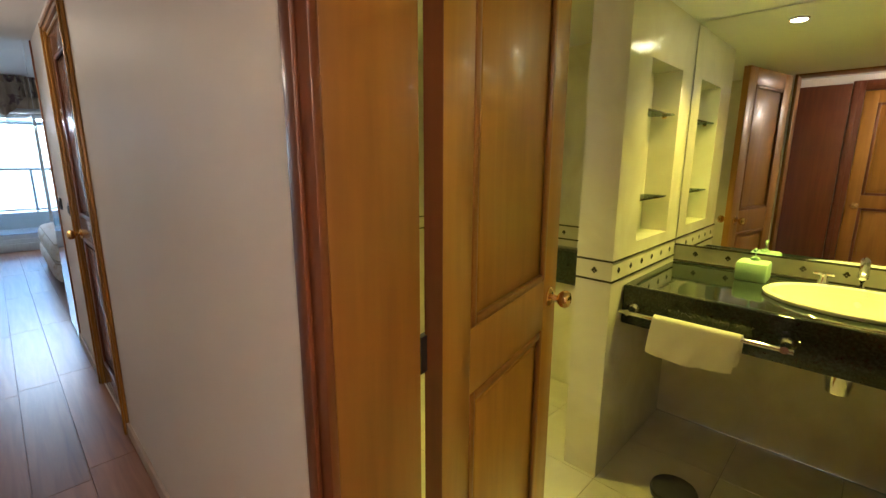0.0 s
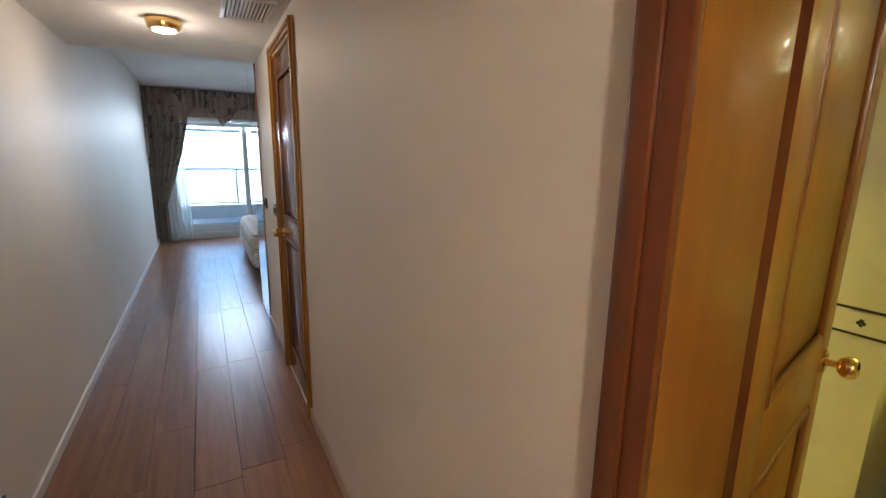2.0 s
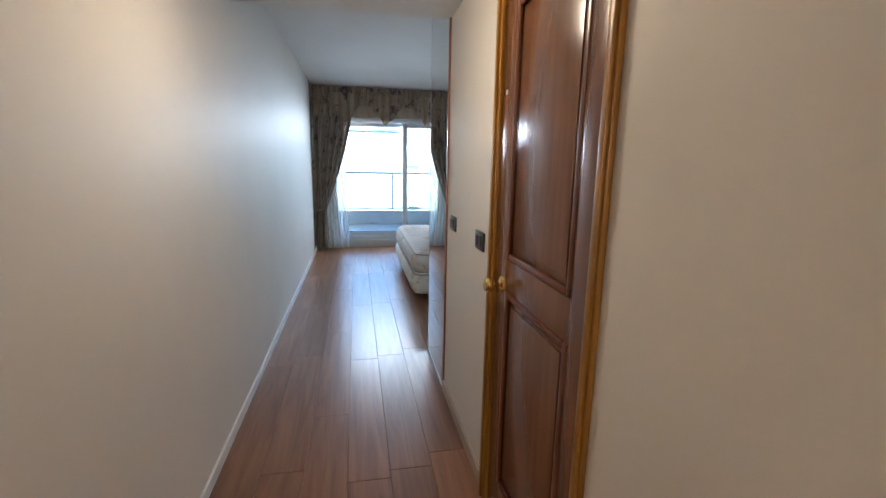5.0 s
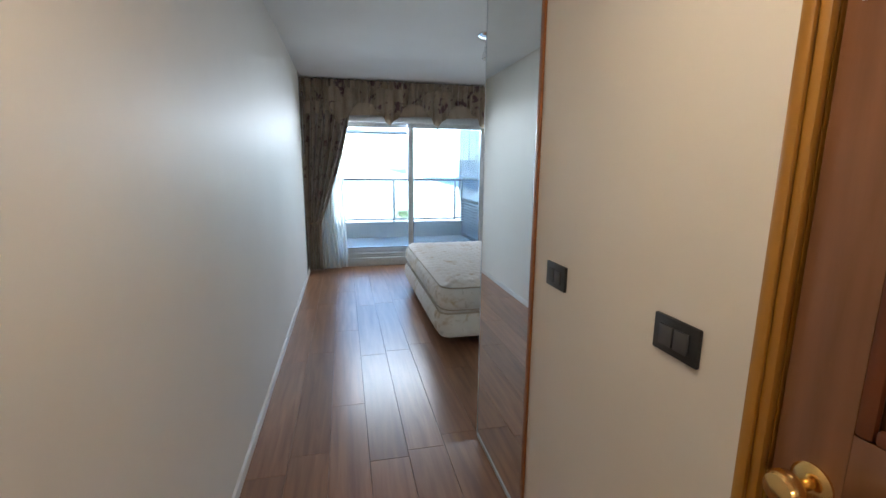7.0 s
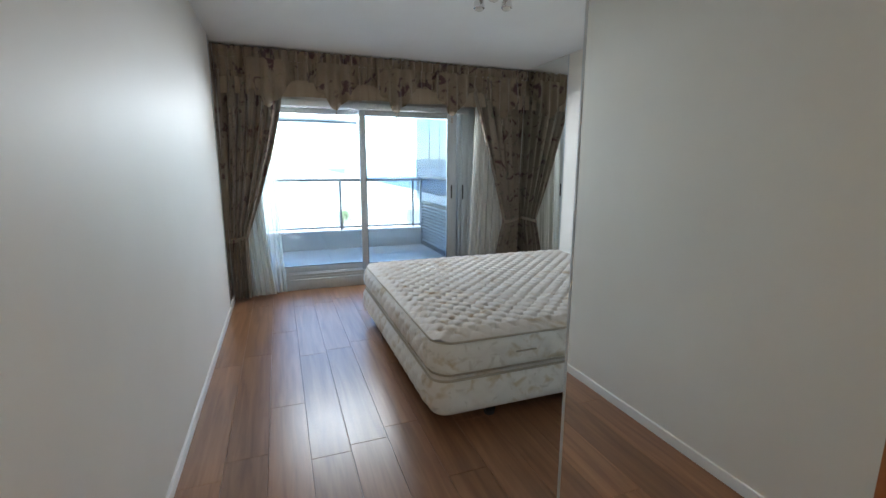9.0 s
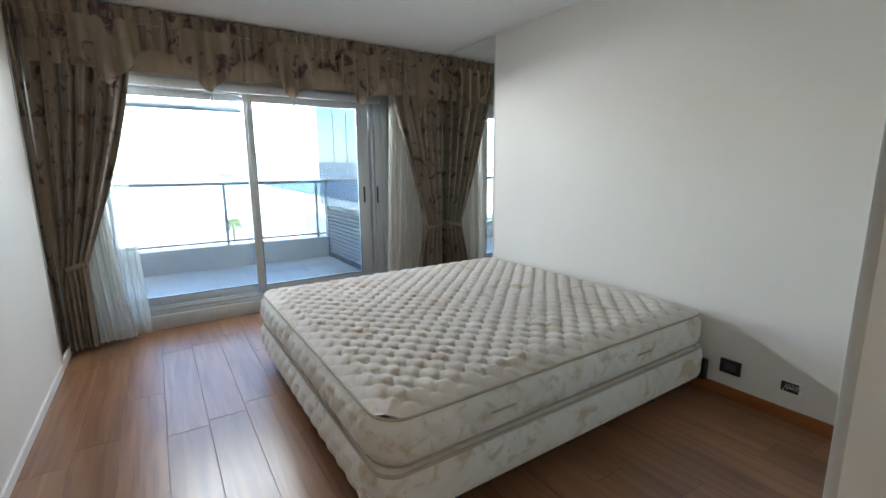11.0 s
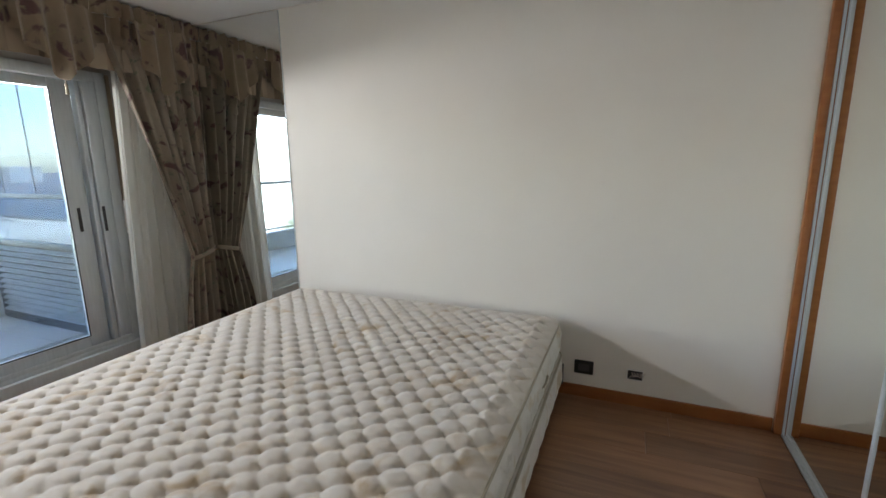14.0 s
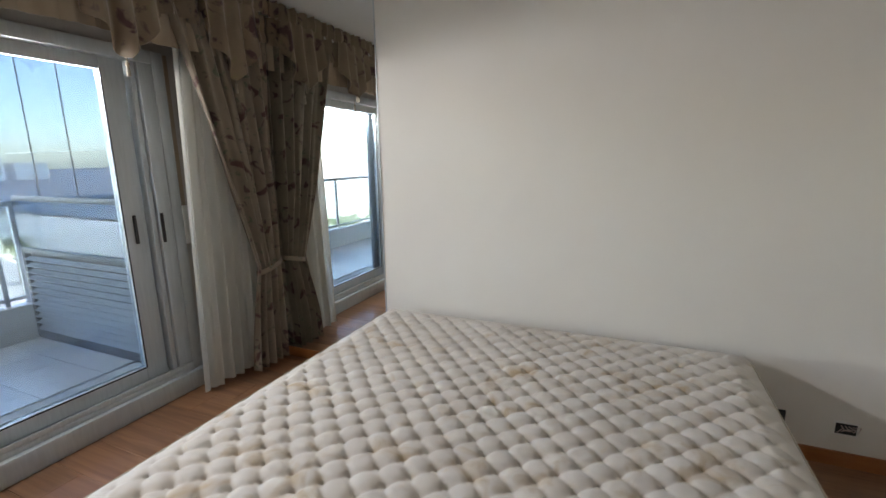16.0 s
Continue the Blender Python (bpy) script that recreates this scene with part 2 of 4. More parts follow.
def lathe(bm, profile, centre, axis='Z', seg=28):
    """A turned shape: profile rows of (radius, height along axis)."""
    rings = []
    for r, h in profile:
        ring = []
        for i in range(seg):
            a = 2 * math.pi * i / seg
            u, v = r * math.cos(a), r * math.sin(a)
            p = {'Z': (u, v, h), 'X': (h, u, v), 'Y': (u, h, v)}[axis]
            ring.append(bm.verts.new(Vector(centre) + Vector(p)))
        rings.append(ring)
    for a, b in zip(rings, rings[1:]):
        for i in range(seg):
            bm.faces.new((a[i], a[(i + 1) % seg], b[(i + 1) % seg], b[i]))
    bm.faces.new(rings[0][::-1])
    bm.faces.new(rings[-1])
    bmesh.ops.recalc_face_normals(bm, faces=bm.faces[:])
    return bm


def tube(bm, pts, radius, seg=10):
    """A round bar along points."""
    pts = [Vector(p) for p in pts]
    rings = []
    for i, p in enumerate(pts):
        d = (pts[min(i + 1, len(pts) - 1)] - pts[max(i - 1, 0)]).normalized()
        q = d.to_track_quat('Z', 'Y')
        r = radius[i] if isinstance(radius, (list, tuple)) else radius
        rings.append([bm.verts.new(p + q @ Vector((r * math.cos(2 * math.pi * k / seg), r * math.sin(2 * math.pi * k / seg), 0))) for k in range(seg)])
    for a, b in zip(rings, rings[1:]):
        for i in range(seg):
            bm.faces.new((a[i], a[(i + 1) % seg], b[(i + 1) % seg], b[i]))
    bm.faces.new(rings[0][::-1])
    bm.faces.new(rings[-1])
    bmesh.ops.recalc_face_normals(bm, faces=bm.faces[:])
    return bm


def sheet(nu, nv, f, thick=0.0):
    """A surface of nu x nv cells from f(u, v) with u, v in 0..1."""
    bm = bmesh.new()
    g = [[bm.verts.new(f(i / nu, j / nv)) for j in range(nv + 1)] for i in range(nu + 1)]
    for i in range(nu):
        for j in range(nv):
            bm.faces.new((g[i][j], g[i + 1][j], g[i + 1][j + 1], g[i][j + 1]))
    if thick:
        bm.normal_update()
        back = [[bm.verts.new(v.co - v.normal * thick) for v in row] for row in g]
        for i in range(nu):
            for j in range(nv):
                bm.faces.new((back[i][j], back[i][j + 1], back[i + 1][j + 1], back[i + 1][j]))
        rim = [(i, 0) for i in range(nu)] + [(nu, j) for j in range(nv)] + [(i, nv) for i in range(nu, 0, -1)] + [(0, j) for j in range(nv, 0, -1)]
        for (a, b), (c, d) in zip(rim, rim[1:] + rim[:1]):
            bm.faces.new((g[a][b], back[a][b], back[c][d], g[c][d]))
    return bm


ORIGIN = {}


def thing(name, at, label, category, group="", kind=""):
    ob = new(name)
    ob.location = at
    ob.empty_display_size = 0.05
    ORIGIN[ob] = Vector(at)
    return tagged(ob, label, category, group, kind)


def mesh_of(name, bm, material, smooth):
    me = bpy.data.meshes.new(name)
    bm.to_mesh(me)
    bm.free()
    me.materials.append(material)
    if smooth:
        me.polygons.foreach_set("use_smooth", [True] * len(me.polygons))
        me.set_sharp_from_angle(angle=radians(38))
    return me


def part(name, bm, material, parent, label="", smooth=True):
    o = ORIGIN[parent]
    bmesh.ops.translate(bm, verts=bm.verts[:], vec=-o)
    ob = new(name, mesh_of(name, bm, material, smooth))
    ob.parent = parent
    ORIGIN[ob] = o
    if label:
        ob["label"] = label
    return ob


def solid(name, bm, material, label="", category="", kind="structure", smooth=False, group=""):
    ob = new(name, mesh_of(name, bm, material, smooth))
    ORIGIN[ob] = Vector((0, 0, 0))
    return tagged(ob, label, category, group, kind)

# ---- the plan ----
YL, YR, YH = -0.436, 0.73, 2.937      # left wall, corridor's right wall, headboard wall
XW, XR = -8.78, 1.6                   # window wall's room face, end behind the start
XC = -3.81                            # where the low corridor ceiling ends
ZC, ZB, ZT = 2.17, 2.53, 2.04         # corridor, bedroom and bathroom ceilings
YB = 0.90                             # bathroom side of the corridor wall
XF = -4.44                            # wardrobe's front

# ---- structure ----
floor = solid("floor", boxes((-9.02, XR + 0.12, YL - 0.12, YR, -0.12, -0.012), (-9.02, -4.30, YR, YH + 0.12, -0.12, -0.012),
                             (-4.30, XC, YR, YH + 0.12, -0.12, -0.012)), M_JOINT, "reddish brown laminate plank floor with satin sheen", "floor")
solid("wall_south", boxes((0.98, XR + 0.12, YL - 0.12, YL, 0, 2.6), (0.20, 0.98, YL - 0.12, YL, 2.05, 2.6), (-9.02, 0.20, YL - 0.12, YL, 0, 2.6)),
      M_WALL, "cream painted plaster wall with faint trowel marks", "wall")
solid("wall_corridor", boxes((-2.17, -0.13 - 0.02, YR, YB, 0, 2.6), (XC - 0.005, -2.90, YR, YB, 0, 2.6), (-2.90, -2.17, YR, YB, 2.05, 2.6),
                             (-0.15, 0.66, YR, YB, 2.05, 2.6), (0.66, XR + 0.12, YR, YB, 0, 2.6)),
      M_WALL, "cream painted plaster corridor wall", "wall")
# unseen box added behind the door so no outside light leaks under it
solid("wall_leak_box", boxes((-3.0, -2.1, YB + 0.4, YB + 0.45, -0.1, 2.4), (-3.05, -3.0, YB, YB + 0.45, -0.1, 2.4), (-2.1, -2.05, YB, YB + 0.45, -0.1, 2.4), (-3.0, -2.1, YR, YB + 0.4, -0.1, -0.002), (-3.0, -2.1, YB, YB + 0.4, 2.3, 2.4)), M_WALL, "unseen box behind the corridor door that stops light leaks", "wall")
solid("wall_north", boxes((-9.02, -3.7, YH, YH + 0.12, 0, 2.6)), M_WALL, "cream painted plaster wall behind the bed", "wall")
solid("wall_east", boxes((XR, XR + 0.12, YL, YR, 0, 2.6)), M_WALL, "plain cream wall at the corridor's end", "wall")
solid("wall_wardrobe_back", boxes((XC - 0.02, XC + 0.06, YB, YH, 0, 2.6)), M_WALL, "plain wall behind the wardrobe", "wall")
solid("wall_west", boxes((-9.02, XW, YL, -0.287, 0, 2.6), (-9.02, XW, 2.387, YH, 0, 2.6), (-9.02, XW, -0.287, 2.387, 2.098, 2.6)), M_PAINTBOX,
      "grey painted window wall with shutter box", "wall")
solid("ceiling_corridor", boxes((XC, XR + 0.12, YL, YR, ZC, ZC + 0.05), (XC - 0.03, XC, YL, YR, ZC, ZB + 0.05)), M_CEIL,
      "white low plaster ceiling of the corridor", "ceiling")
solid("ceiling_bedroom", boxes((-9.02, XC - 0.03, YL, YH, ZB, ZB + 0.08)), M_CEIL, "white plaster bedroom ceiling", "ceiling")
# out-of-view slab, added to keep sun off the rooms
solid("roof", boxes((-9.10, 2.2, -1.2, 4.2, 2.62, 2.80)), M_CONC, "unseen concrete slab added over the flat to block the sun", "roof")

# baseboards
solid("baseboard_south", boxes((-8.10, 0.12, YL, YL + 0.014, 0, 0.055), bevel=0.003), M_WHITEBASE, "thin white baseboard along the cream wall", "baseboard")
solid("baseboard_corridor", boxes((-2.148, -0.20, YR - 0.014, YR, 0, 0.07), (XC, -2.94, YR - 0.014, YR, 0, 0.07), bevel=0.003), M_TANBASE,
      "tan painted baseboard in the corridor", "baseboard")
solid("baseboard_north", boxes((-7.60, -4.445, YH - 0.014, YH, 0, 0.075), bevel=0.003), M_WOOD_BASE, "reddish wooden baseboard behind the bed", "baseboard")

# wall mirrors beside the window
for nm, a, b, y0, y1 in (("mirror_panel", -8.77, -8.14, YL, YL + 0.006), ("mirror_panel", -8.77, -7.60, YH - 0.006, YH)):
    t = thing(nm, ((a + b) / 2, (y0 + y1) / 2, 0.02), "tall frameless mirror panel on the side wall by the window", "mirror", "mirrors beside the window")
    part("mirror_glass", boxes((a, b, y0, y1, 0.075, ZB - 0.008)), M_MIRROR, t, smooth=False)
    ex = b
    part("edge_strip", boxes((ex, ex + 0.006, y0 - 0.001 if y0 > 0 else y0, y1 + (0.002 if y0 < 0 else 0), 0.075, ZB - 0.008)), M_ALU, t, "thin dark aluminium edge")
    part("bottom_rail", boxes((a, b, y0 - (0.008 if y0 > 0 else 0), y1 + (0.008 if y0 < 0 else 0), 0.0, 0.073), bevel=0.003),
         M_WOOD_BASE if y0 > 0 else M_WHITEBASE, t)

# ---- doors ----


def turned_knob(parent, at, side, material=M_BRASS):
    """A door knob on a rose, sticking out along the y axis by side (+1 or -1)."""
    k = part("knob", lathe(bmesh.new(), [(0.009, 0.0), (0.009, side * 0.028), (0.017, side * 0.032), (0.027, side * 0.044), (0.028, side * 0.056),
                                         (0.022, side * 0.066), (0.010, side * 0.070)], at, 'Y'), material, parent, "polished brass knob")
    part("rose", lathe(bmesh.new(), [(0.031, 0.0), (0.031, side * 0.004), (0.024, side * 0.010), (0.010, side * 0.011)], at, 'Y'), material, k)


def panel_leaf(t, x0, x1, y0, y1, z0, z1, face_y, out, material, stile=0.10, mid=(0.98, 1.10), dark=M_WOOD_DARK):
    """A panelled leaf: stiles and rails, two raised panels in moulded frames; face_y is the seen face, out its outward sign."""
    d = out
    rows = [(x0, x0 + stile, y0, y1, z0, z1), (x1 - stile, x1, y0, y1, z0, z1)]
    a, b = x0 + stile, x1 - stile
    rows += [(a, b, y0, y1, z0, z0 + 0.16), (a, b, y0, y1, mid[0] - 0.03, mid[1] - 0.03), (a, b, y0, y1, z1 - 0.11, z1)]
    part("stile_and_rail_frame", boxes(*rows, bevel=0.0015), material, t)
    for p0, p1 in ((z0 + 0.16, mid[0] - 0.03), (mid[1] - 0.03, z1 - 0.11)):
        yc = (y0 + y1) / 2
        part("panel", boxes((a, b, yc - 0.008, yc + 0.008, p0, p1), (a + 0.045, b - 0.045, yc - 0.014, yc + 0.014, p0 + 0.045, p1 - 0.045), bevel=0.004),
             material, t)
        bm = bmesh.new()
        for fy in (y0 - 0.004, y1 + 0.004):
            s = 1 if fy > yc else -1
            lo, hi = sorted((fy, yc + s * 0.009))
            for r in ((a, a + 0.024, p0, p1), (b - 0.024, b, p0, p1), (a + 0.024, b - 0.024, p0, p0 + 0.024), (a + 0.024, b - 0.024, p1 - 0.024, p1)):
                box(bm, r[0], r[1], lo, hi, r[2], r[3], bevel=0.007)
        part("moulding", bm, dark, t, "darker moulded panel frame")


def casing(t, x0, x1, zt, y_face, out, w=0.07, material=M_WOOD_DARK):
    """Moulded trim round an opening x0..x1, top zt, on the wall face."""
    for nm, r in (("casing", (x0 - w, x0, 0, zt + w)), ("casing", (x1, x1 + w, 0, zt + w)), ("casing", (x0, x1, zt, zt + w))):
        bm = bmesh.new()
        lo, hi = sorted((y_face, y_face + out * 0.016))
        box(bm, r[0], r[1], lo, hi, r[2], r[3], bevel=0.004)
        lo, hi = sorted((y_face + out * 0.016, y_face + out * 0.026))
        if r[3] - r[2] > 0.5:
            xa = r[0] + 0.01 if r[0] < x0 - 0.01 else r[0] + w * 0.42
            box(bm, xa, xa + w * 0.45, lo, hi, r[2], r[3], bevel=0.004)
        else:
            box(bm, r[0], r[1], lo, hi, r[2] + w * 0.42, r[2] + w * 0.87, bevel=0.004)
        part(nm, bm, material, t)


# closed corridor door
d1 = thing("door_1", (-2.55, YR, 0), "closed brown varnished two-panel wooden door in the corridor", "door", kind="structure")
casing(d1, -2.885, -2.195, 2.055, YR, -1, 0.045, M_WOOD)
part("jamb", boxes((-2.899, -2.885, YR, YB, 0, 2.049), (-2.195, -2.171, YR, YB, 0, 2.049), (-2.885, -2.195, YR, YB, 2.035, 2.049)), M_WOOD, d1)
M_LEAF1 = mat("brown_varnished_door", (0.15, 0.065, 0.030), (0.22, 0.10, 0.048), 0.24, scale=4, stretch=(7, 7, 0.6), bump=0.03, bump_scale=30, coat=0.4)
panel_leaf(d1, -2.882, -2.198, YR + 0.004, YR + 0.042, 0.008, 2.03, YR, -1, M_LEAF1)
turned_knob(d1, (-2.82, YR + 0.004, 0.965), -1)
for hz in (0.25, 1.03, 1.85):
    part("hinge", boxes((-2.205, -2.183, YR - 0.006, YR + 0.003, hz - 0.045, hz + 0.045), bevel=0.003), M_BLACK, d1, "dark metal hinge")
part("sticker", boxes((-2.862, -2.846, YR + 0.0015, YR + 0.004, 1.64, 1.657)), M_WHITEBASE, d1, "small white sticker")

# bathroom doorway, its door swung open into the bathroom
d2 = thing("door_2", (0.25, YR, 0), "dark varnished door frame of the bathroom", "door frame", kind="structure")
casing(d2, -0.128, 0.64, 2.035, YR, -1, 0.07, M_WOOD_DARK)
# jambs and head take the wood copy with shade in its colour
part("jamb", boxes((-0.149, -0.128, YR - 0.001, YB + 0.004, 0, 2.049), bevel=0.002), M_WOOD_SHADED, d2)
part("jamb", boxes((0.64, 0.659, YR - 0.001, YB + 0.004, 0, 2.049), bevel=0.002), M_WOOD_SHADED, d2)
part("head", boxes((-0.128, 0.64, YR - 0.001, YB + 0.004, 2.030, 2.049), bevel=0.002), M_WOOD_SHADED, d2)
part("strike_plate", boxes((-0.1285, -0.1265, YB - 0.02, YB - 0.004, 0.60, 0.62)), M_BRASS, d2)
d3 = thing("door_3", (0, 0, 0), "open honey varnished panelled wooden bathroom door", "door", kind="structure")
panel_leaf(d3, 0.0, 0.70, 0.0, 0.042, 0.008, 2.02, 0, -1, M_WOOD, stile=0.115, mid=(0.90, 1.06), dark=M_WOOD_SHADED)
turned_knob(d3, (0.635, 0.0, 0.965), -1)
turned_knob(d3, (0.635, 0.042, 0.965), 1)
for hz in (0.25, 1.01, 1.8):
    part("hinge", boxes((-0.022, 0.012, 0.036, 0.052, hz - 0.04, hz + 0.04), bevel=0.003), M_BLACK, d3, "dark metal hinge")
# hinge edge lies in shade; the darkness is put into its wood colour
part("edge_strip", boxes((-0.002, 0.0, 0.0, 0.042, 0.008, 2.02)), M_WOOD_DARK, d3, "hinge edge coloured dark for its shade")
d3.matrix_world = pose(-0.152, 0.985, 0, 0, 0, 102)

# door across the corridor, seen in the bathroom mirror
d4 = thing("door_4", (0.59, YL, 0), "closed varnished panelled door across the corridor", "door", kind="structure")
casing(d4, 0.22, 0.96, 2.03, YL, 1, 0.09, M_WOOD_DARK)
part("jamb", boxes((0.202, 0.22, YL - 0.11, YL, 0, 2.046), (0.96, 0.978, YL - 0.11, YL, 0, 2.046), (0.22, 0.96, YL - 0.11, YL, 2.03, 2.046)), M_WOOD_DARK, d4)
panel_leaf(d4, 0.222, 0.958, YL - 0.05, YL - 0.01, 0.008, 2.025, YL, 1, M_WOOD)
part("side_panel", boxes((-0.27, 0.128, YL, YL + 0.02, 0, 2.10), bevel=0.003), M_WOOD_DARK, d4, "dark wooden side panel")
turned_knob(d4, (0.29, YL - 0.01, 0.965), 1)
solid("wall_behind_door", boxes((0.1, 1.1, YL - 0.2, YL - 0.121, -0.1, 2.3), (0.2, 0.98, YL - 0.121, YL, -0.1, -0.011)), M_WALL, "plain wall closing the opposite doorway", "wall")

# ---- wardrobe with mirror doors ----
w = thing("wardrobe", ((XC + XF) / 2, 1.8, 0), "built-in wardrobe with mirrored sliding doors and wooden trim", "wardrobe", kind="structure")
part("side_mirror", boxes((XF + 0.012, XC - 0.022, YR - 0.004, YR + 0.004, 0.012, ZB - 0.005)), M_MIRROR, w, "mirror facing the corridor", smooth=False)
part("side_panel", boxes((XF + 0.012, XC - 0.022, YR + 0.005, YR + 0.03, 0, ZB - 0.003)), M_WOOD, w)
part("edge_trim", boxes((XC - 0.022, XC + 0.004, YR - 0.010, YR - 0.001, 0, ZC), bevel=0.002), M_WOOD_BASE, w, "narrow reddish wooden trim")
part("corner_profile", boxes((XF + 0.002, XF + 0.012, YR - 0.005, YR + 0.03, 0, ZB - 0.003), bevel=0.001), M_ALU, w)
part("side_rail", boxes((XF + 0.012, XC - 0.022, YR - 0.008, YR - 0.004, 0.0, 0.016)), M_ALU, w)
part("jamb", boxes((XF, XF + 0.034, YH - 0.035, YH - 0.001, 0, ZB - 0.003), (XF + 0.046, XF + 0.09, YH - 0.035, YH - 0.001, 0, ZB - 0.003), bevel=0.002), M_WOOD_BASE, w)
part("jamb_profile", boxes((XF + 0.035, XF + 0.045, YH - 0.04, YH - 0.004, 0, ZB - 0.003)), M_ALU, w, "silver profile between wooden strips")
part("floor_track", boxes((XF + 0.030, XF + 0.036, YR + 0.03, YH - 0.04, 0, 0.009), (XF + 0.046, XF + 0.052, YR + 0.03, YH - 0.04, 0, 0.009),
                          (XF + 0.062, XF + 0.068, YR + 0.03, YH - 0.04, 0, 0.009), (XF + 0.03, XF + 0.068, YR + 0.03, YH - 0.04, 0, 0.003)), M_ALU, w)
part("top_track", boxes((XF + 0.02, XF + 0.08, YR + 0.03, YH - 0.04, ZB - 0.05, ZB - 0.003)), M_ALU, w)
for a, b, x in ((0.77, 2.10, XF + 0.037), (2.06, 2.897, XF + 0.054)):
    dr = part("sliding_door", boxes((x, x + 0.004, a + 0.018, b - 0.018, 0.03, ZB - 0.06)), M_MIRROR, w, "mirrored sliding door", smooth=False)
    part("door_profile", boxes((x - 0.005, x + 0.007, a, a + 0.02, 0.012, ZB - 0.05), bevel=0.002), M_ALU, dr)
    part("door_profile", boxes((x - 0.005, x + 0.007, b - 0.02, b, 0.012, ZB - 0.05), bevel=0.002), M_ALU, dr)
    part("door_profile", boxes((x - 0.002, x + 0.006, a + 0.02, b - 0.02, 0.012, 0.03)), M_ALU, dr)

# ---- window: two sliding sashes in an aluminium frame ----
XG = -8.76
win = thing("window_1", (XG, 1.02, 0), "aluminium sliding balcony door with two large panes", "window", kind="structure")
part("window_frame", boxes((-8.84, -8.64, -0.36, -0.29, 0.0, 2.10), (-8.84, -8.64, 2.33, 2.40, 0.0, 2.10), (-8.84, -8.64, -0.29, 2.33, 2.03, 2.10),
                           bevel=0.004), M_ALU, win)
part("window_sill", boxes((-8.84, -8.60, -0.36, 2.40, 0.0, 0.12), (-8.80, -8.63, -0.29, 2.33, 0.12, 0.15), (-8.80, -8.79, -0.29, 2.33, 0.15, 0.18),
                          (-8.715, -8.705, -0.29, 2.33, 0.15, 0.18), (-8.64, -8.63, -0.29, 2.33, 0.15, 0.18), bevel=0.003), M_ALU, win)
for a, b, x, wide in ((-0.29, 1.035, XG - 0.03, 0.075), (0.945, 2.19, XG + 0.05, 0.13)):
    sh = part("sash", boxes((x - 0.02, x + 0.02, a, a + 0.075, 0.16, 2.03), (x - 0.02, x + 0.02, b - wide, b, 0.16, 2.03),
                            (x - 0.02, x + 0.02, a + 0.075, b - wide, 0.16, 0.245), (x - 0.02, x + 0.02, a + 0.075, b - wide, 1.965, 2.03), bevel=0.004), M_ALU, win)
    pn = part("pane", boxes((x - 0.003, x + 0.003, a + 0.07, b - wide + 0.005, 0.24, 1.97)), M_GLASS, sh, smooth=False)
    pn.visible_shadow = False
    part("gasket", boxes((x + 0.018, x + 0.0225, a + 0.070, a + 0.077, 0.24, 1.97), (x + 0.018, x + 0.0225, b - wide - 0.002, b - wide + 0.005, 0.24, 1.97),
                         (x + 0.018, x + 0.0225, a + 0.077, b - wide - 0.002, 0.238, 0.246)), M_BLACK, sh, "black glazing gasket")
part("fixed_stile", boxes((XG - 0.05, XG - 0.012, 2.10, 2.33, 0.16, 2.03), bevel=0.004), M_ALU, win)
part("jamb_profile", boxes((XG + 0.02, XG + 0.10, 2.205, 2.235, 0.16, 2.03), (XG + 0.03, XG + 0.115, 2.242, 2.33, 0.16, 2.03), bevel=0.004), M_ALU, win)
part("stile_cover", boxes((XG + 0.072, XG + 0.088, 0.965, 1.01, 0.16, 2.03), bevel=0.004), M_ALU, win)
part("latch", boxes((XG + 0.068, XG + 0.082, 2.11, 2.13, 1.0, 1.17), bevel=0.006), M_BLACK, win, "black recessed latch")
part("latch", boxes((XG + 0.113, XG + 0.124, 2.25, 2.268, 0.99, 1.17), bevel=0.003), M_BLACK, win, "black recessed latch")
part("shutter_slat", boxes((-8.835, -8.82, -0.29, 0.95, 1.88, 1.965), bevel=0.004), M_ALU, win, "lowered edge of roller shutter")
part("shutter_slot_row", boxes(*[(-8.819, -8.817, -0.25 + i * 0.05, -0.225 + i * 0.05, 1.915, 1.923) for i in range(23)]), M_WHITEBASE, win)
part("head_post", boxes((-8.63, -8.605, 0.975, 1.025, 2.10, 2.5)), M_ALU, win)
win.location = (XG - 0.09, 1.05, 0)
win.scale = (1.0, 0.97, 1.0)
sb = thing("shutter_strap", (-8.77, 2.42, 0.95), "roller shutter strap winder with beige strap", "shutter strap")
part("strap", boxes((-8.772, -8.766, 2.415, 2.44, 1.05, 2.1)), M_HEM, sb)
part("winder", boxes((-8.778, -8.75, 2.395, 2.45, 0.95, 1.20), bevel=0.006), M_CHROME, sb)

# ---- bed ----
BX0, BX1, BY0, BY1 = -7.53, -5.56, 0.780, 2.885


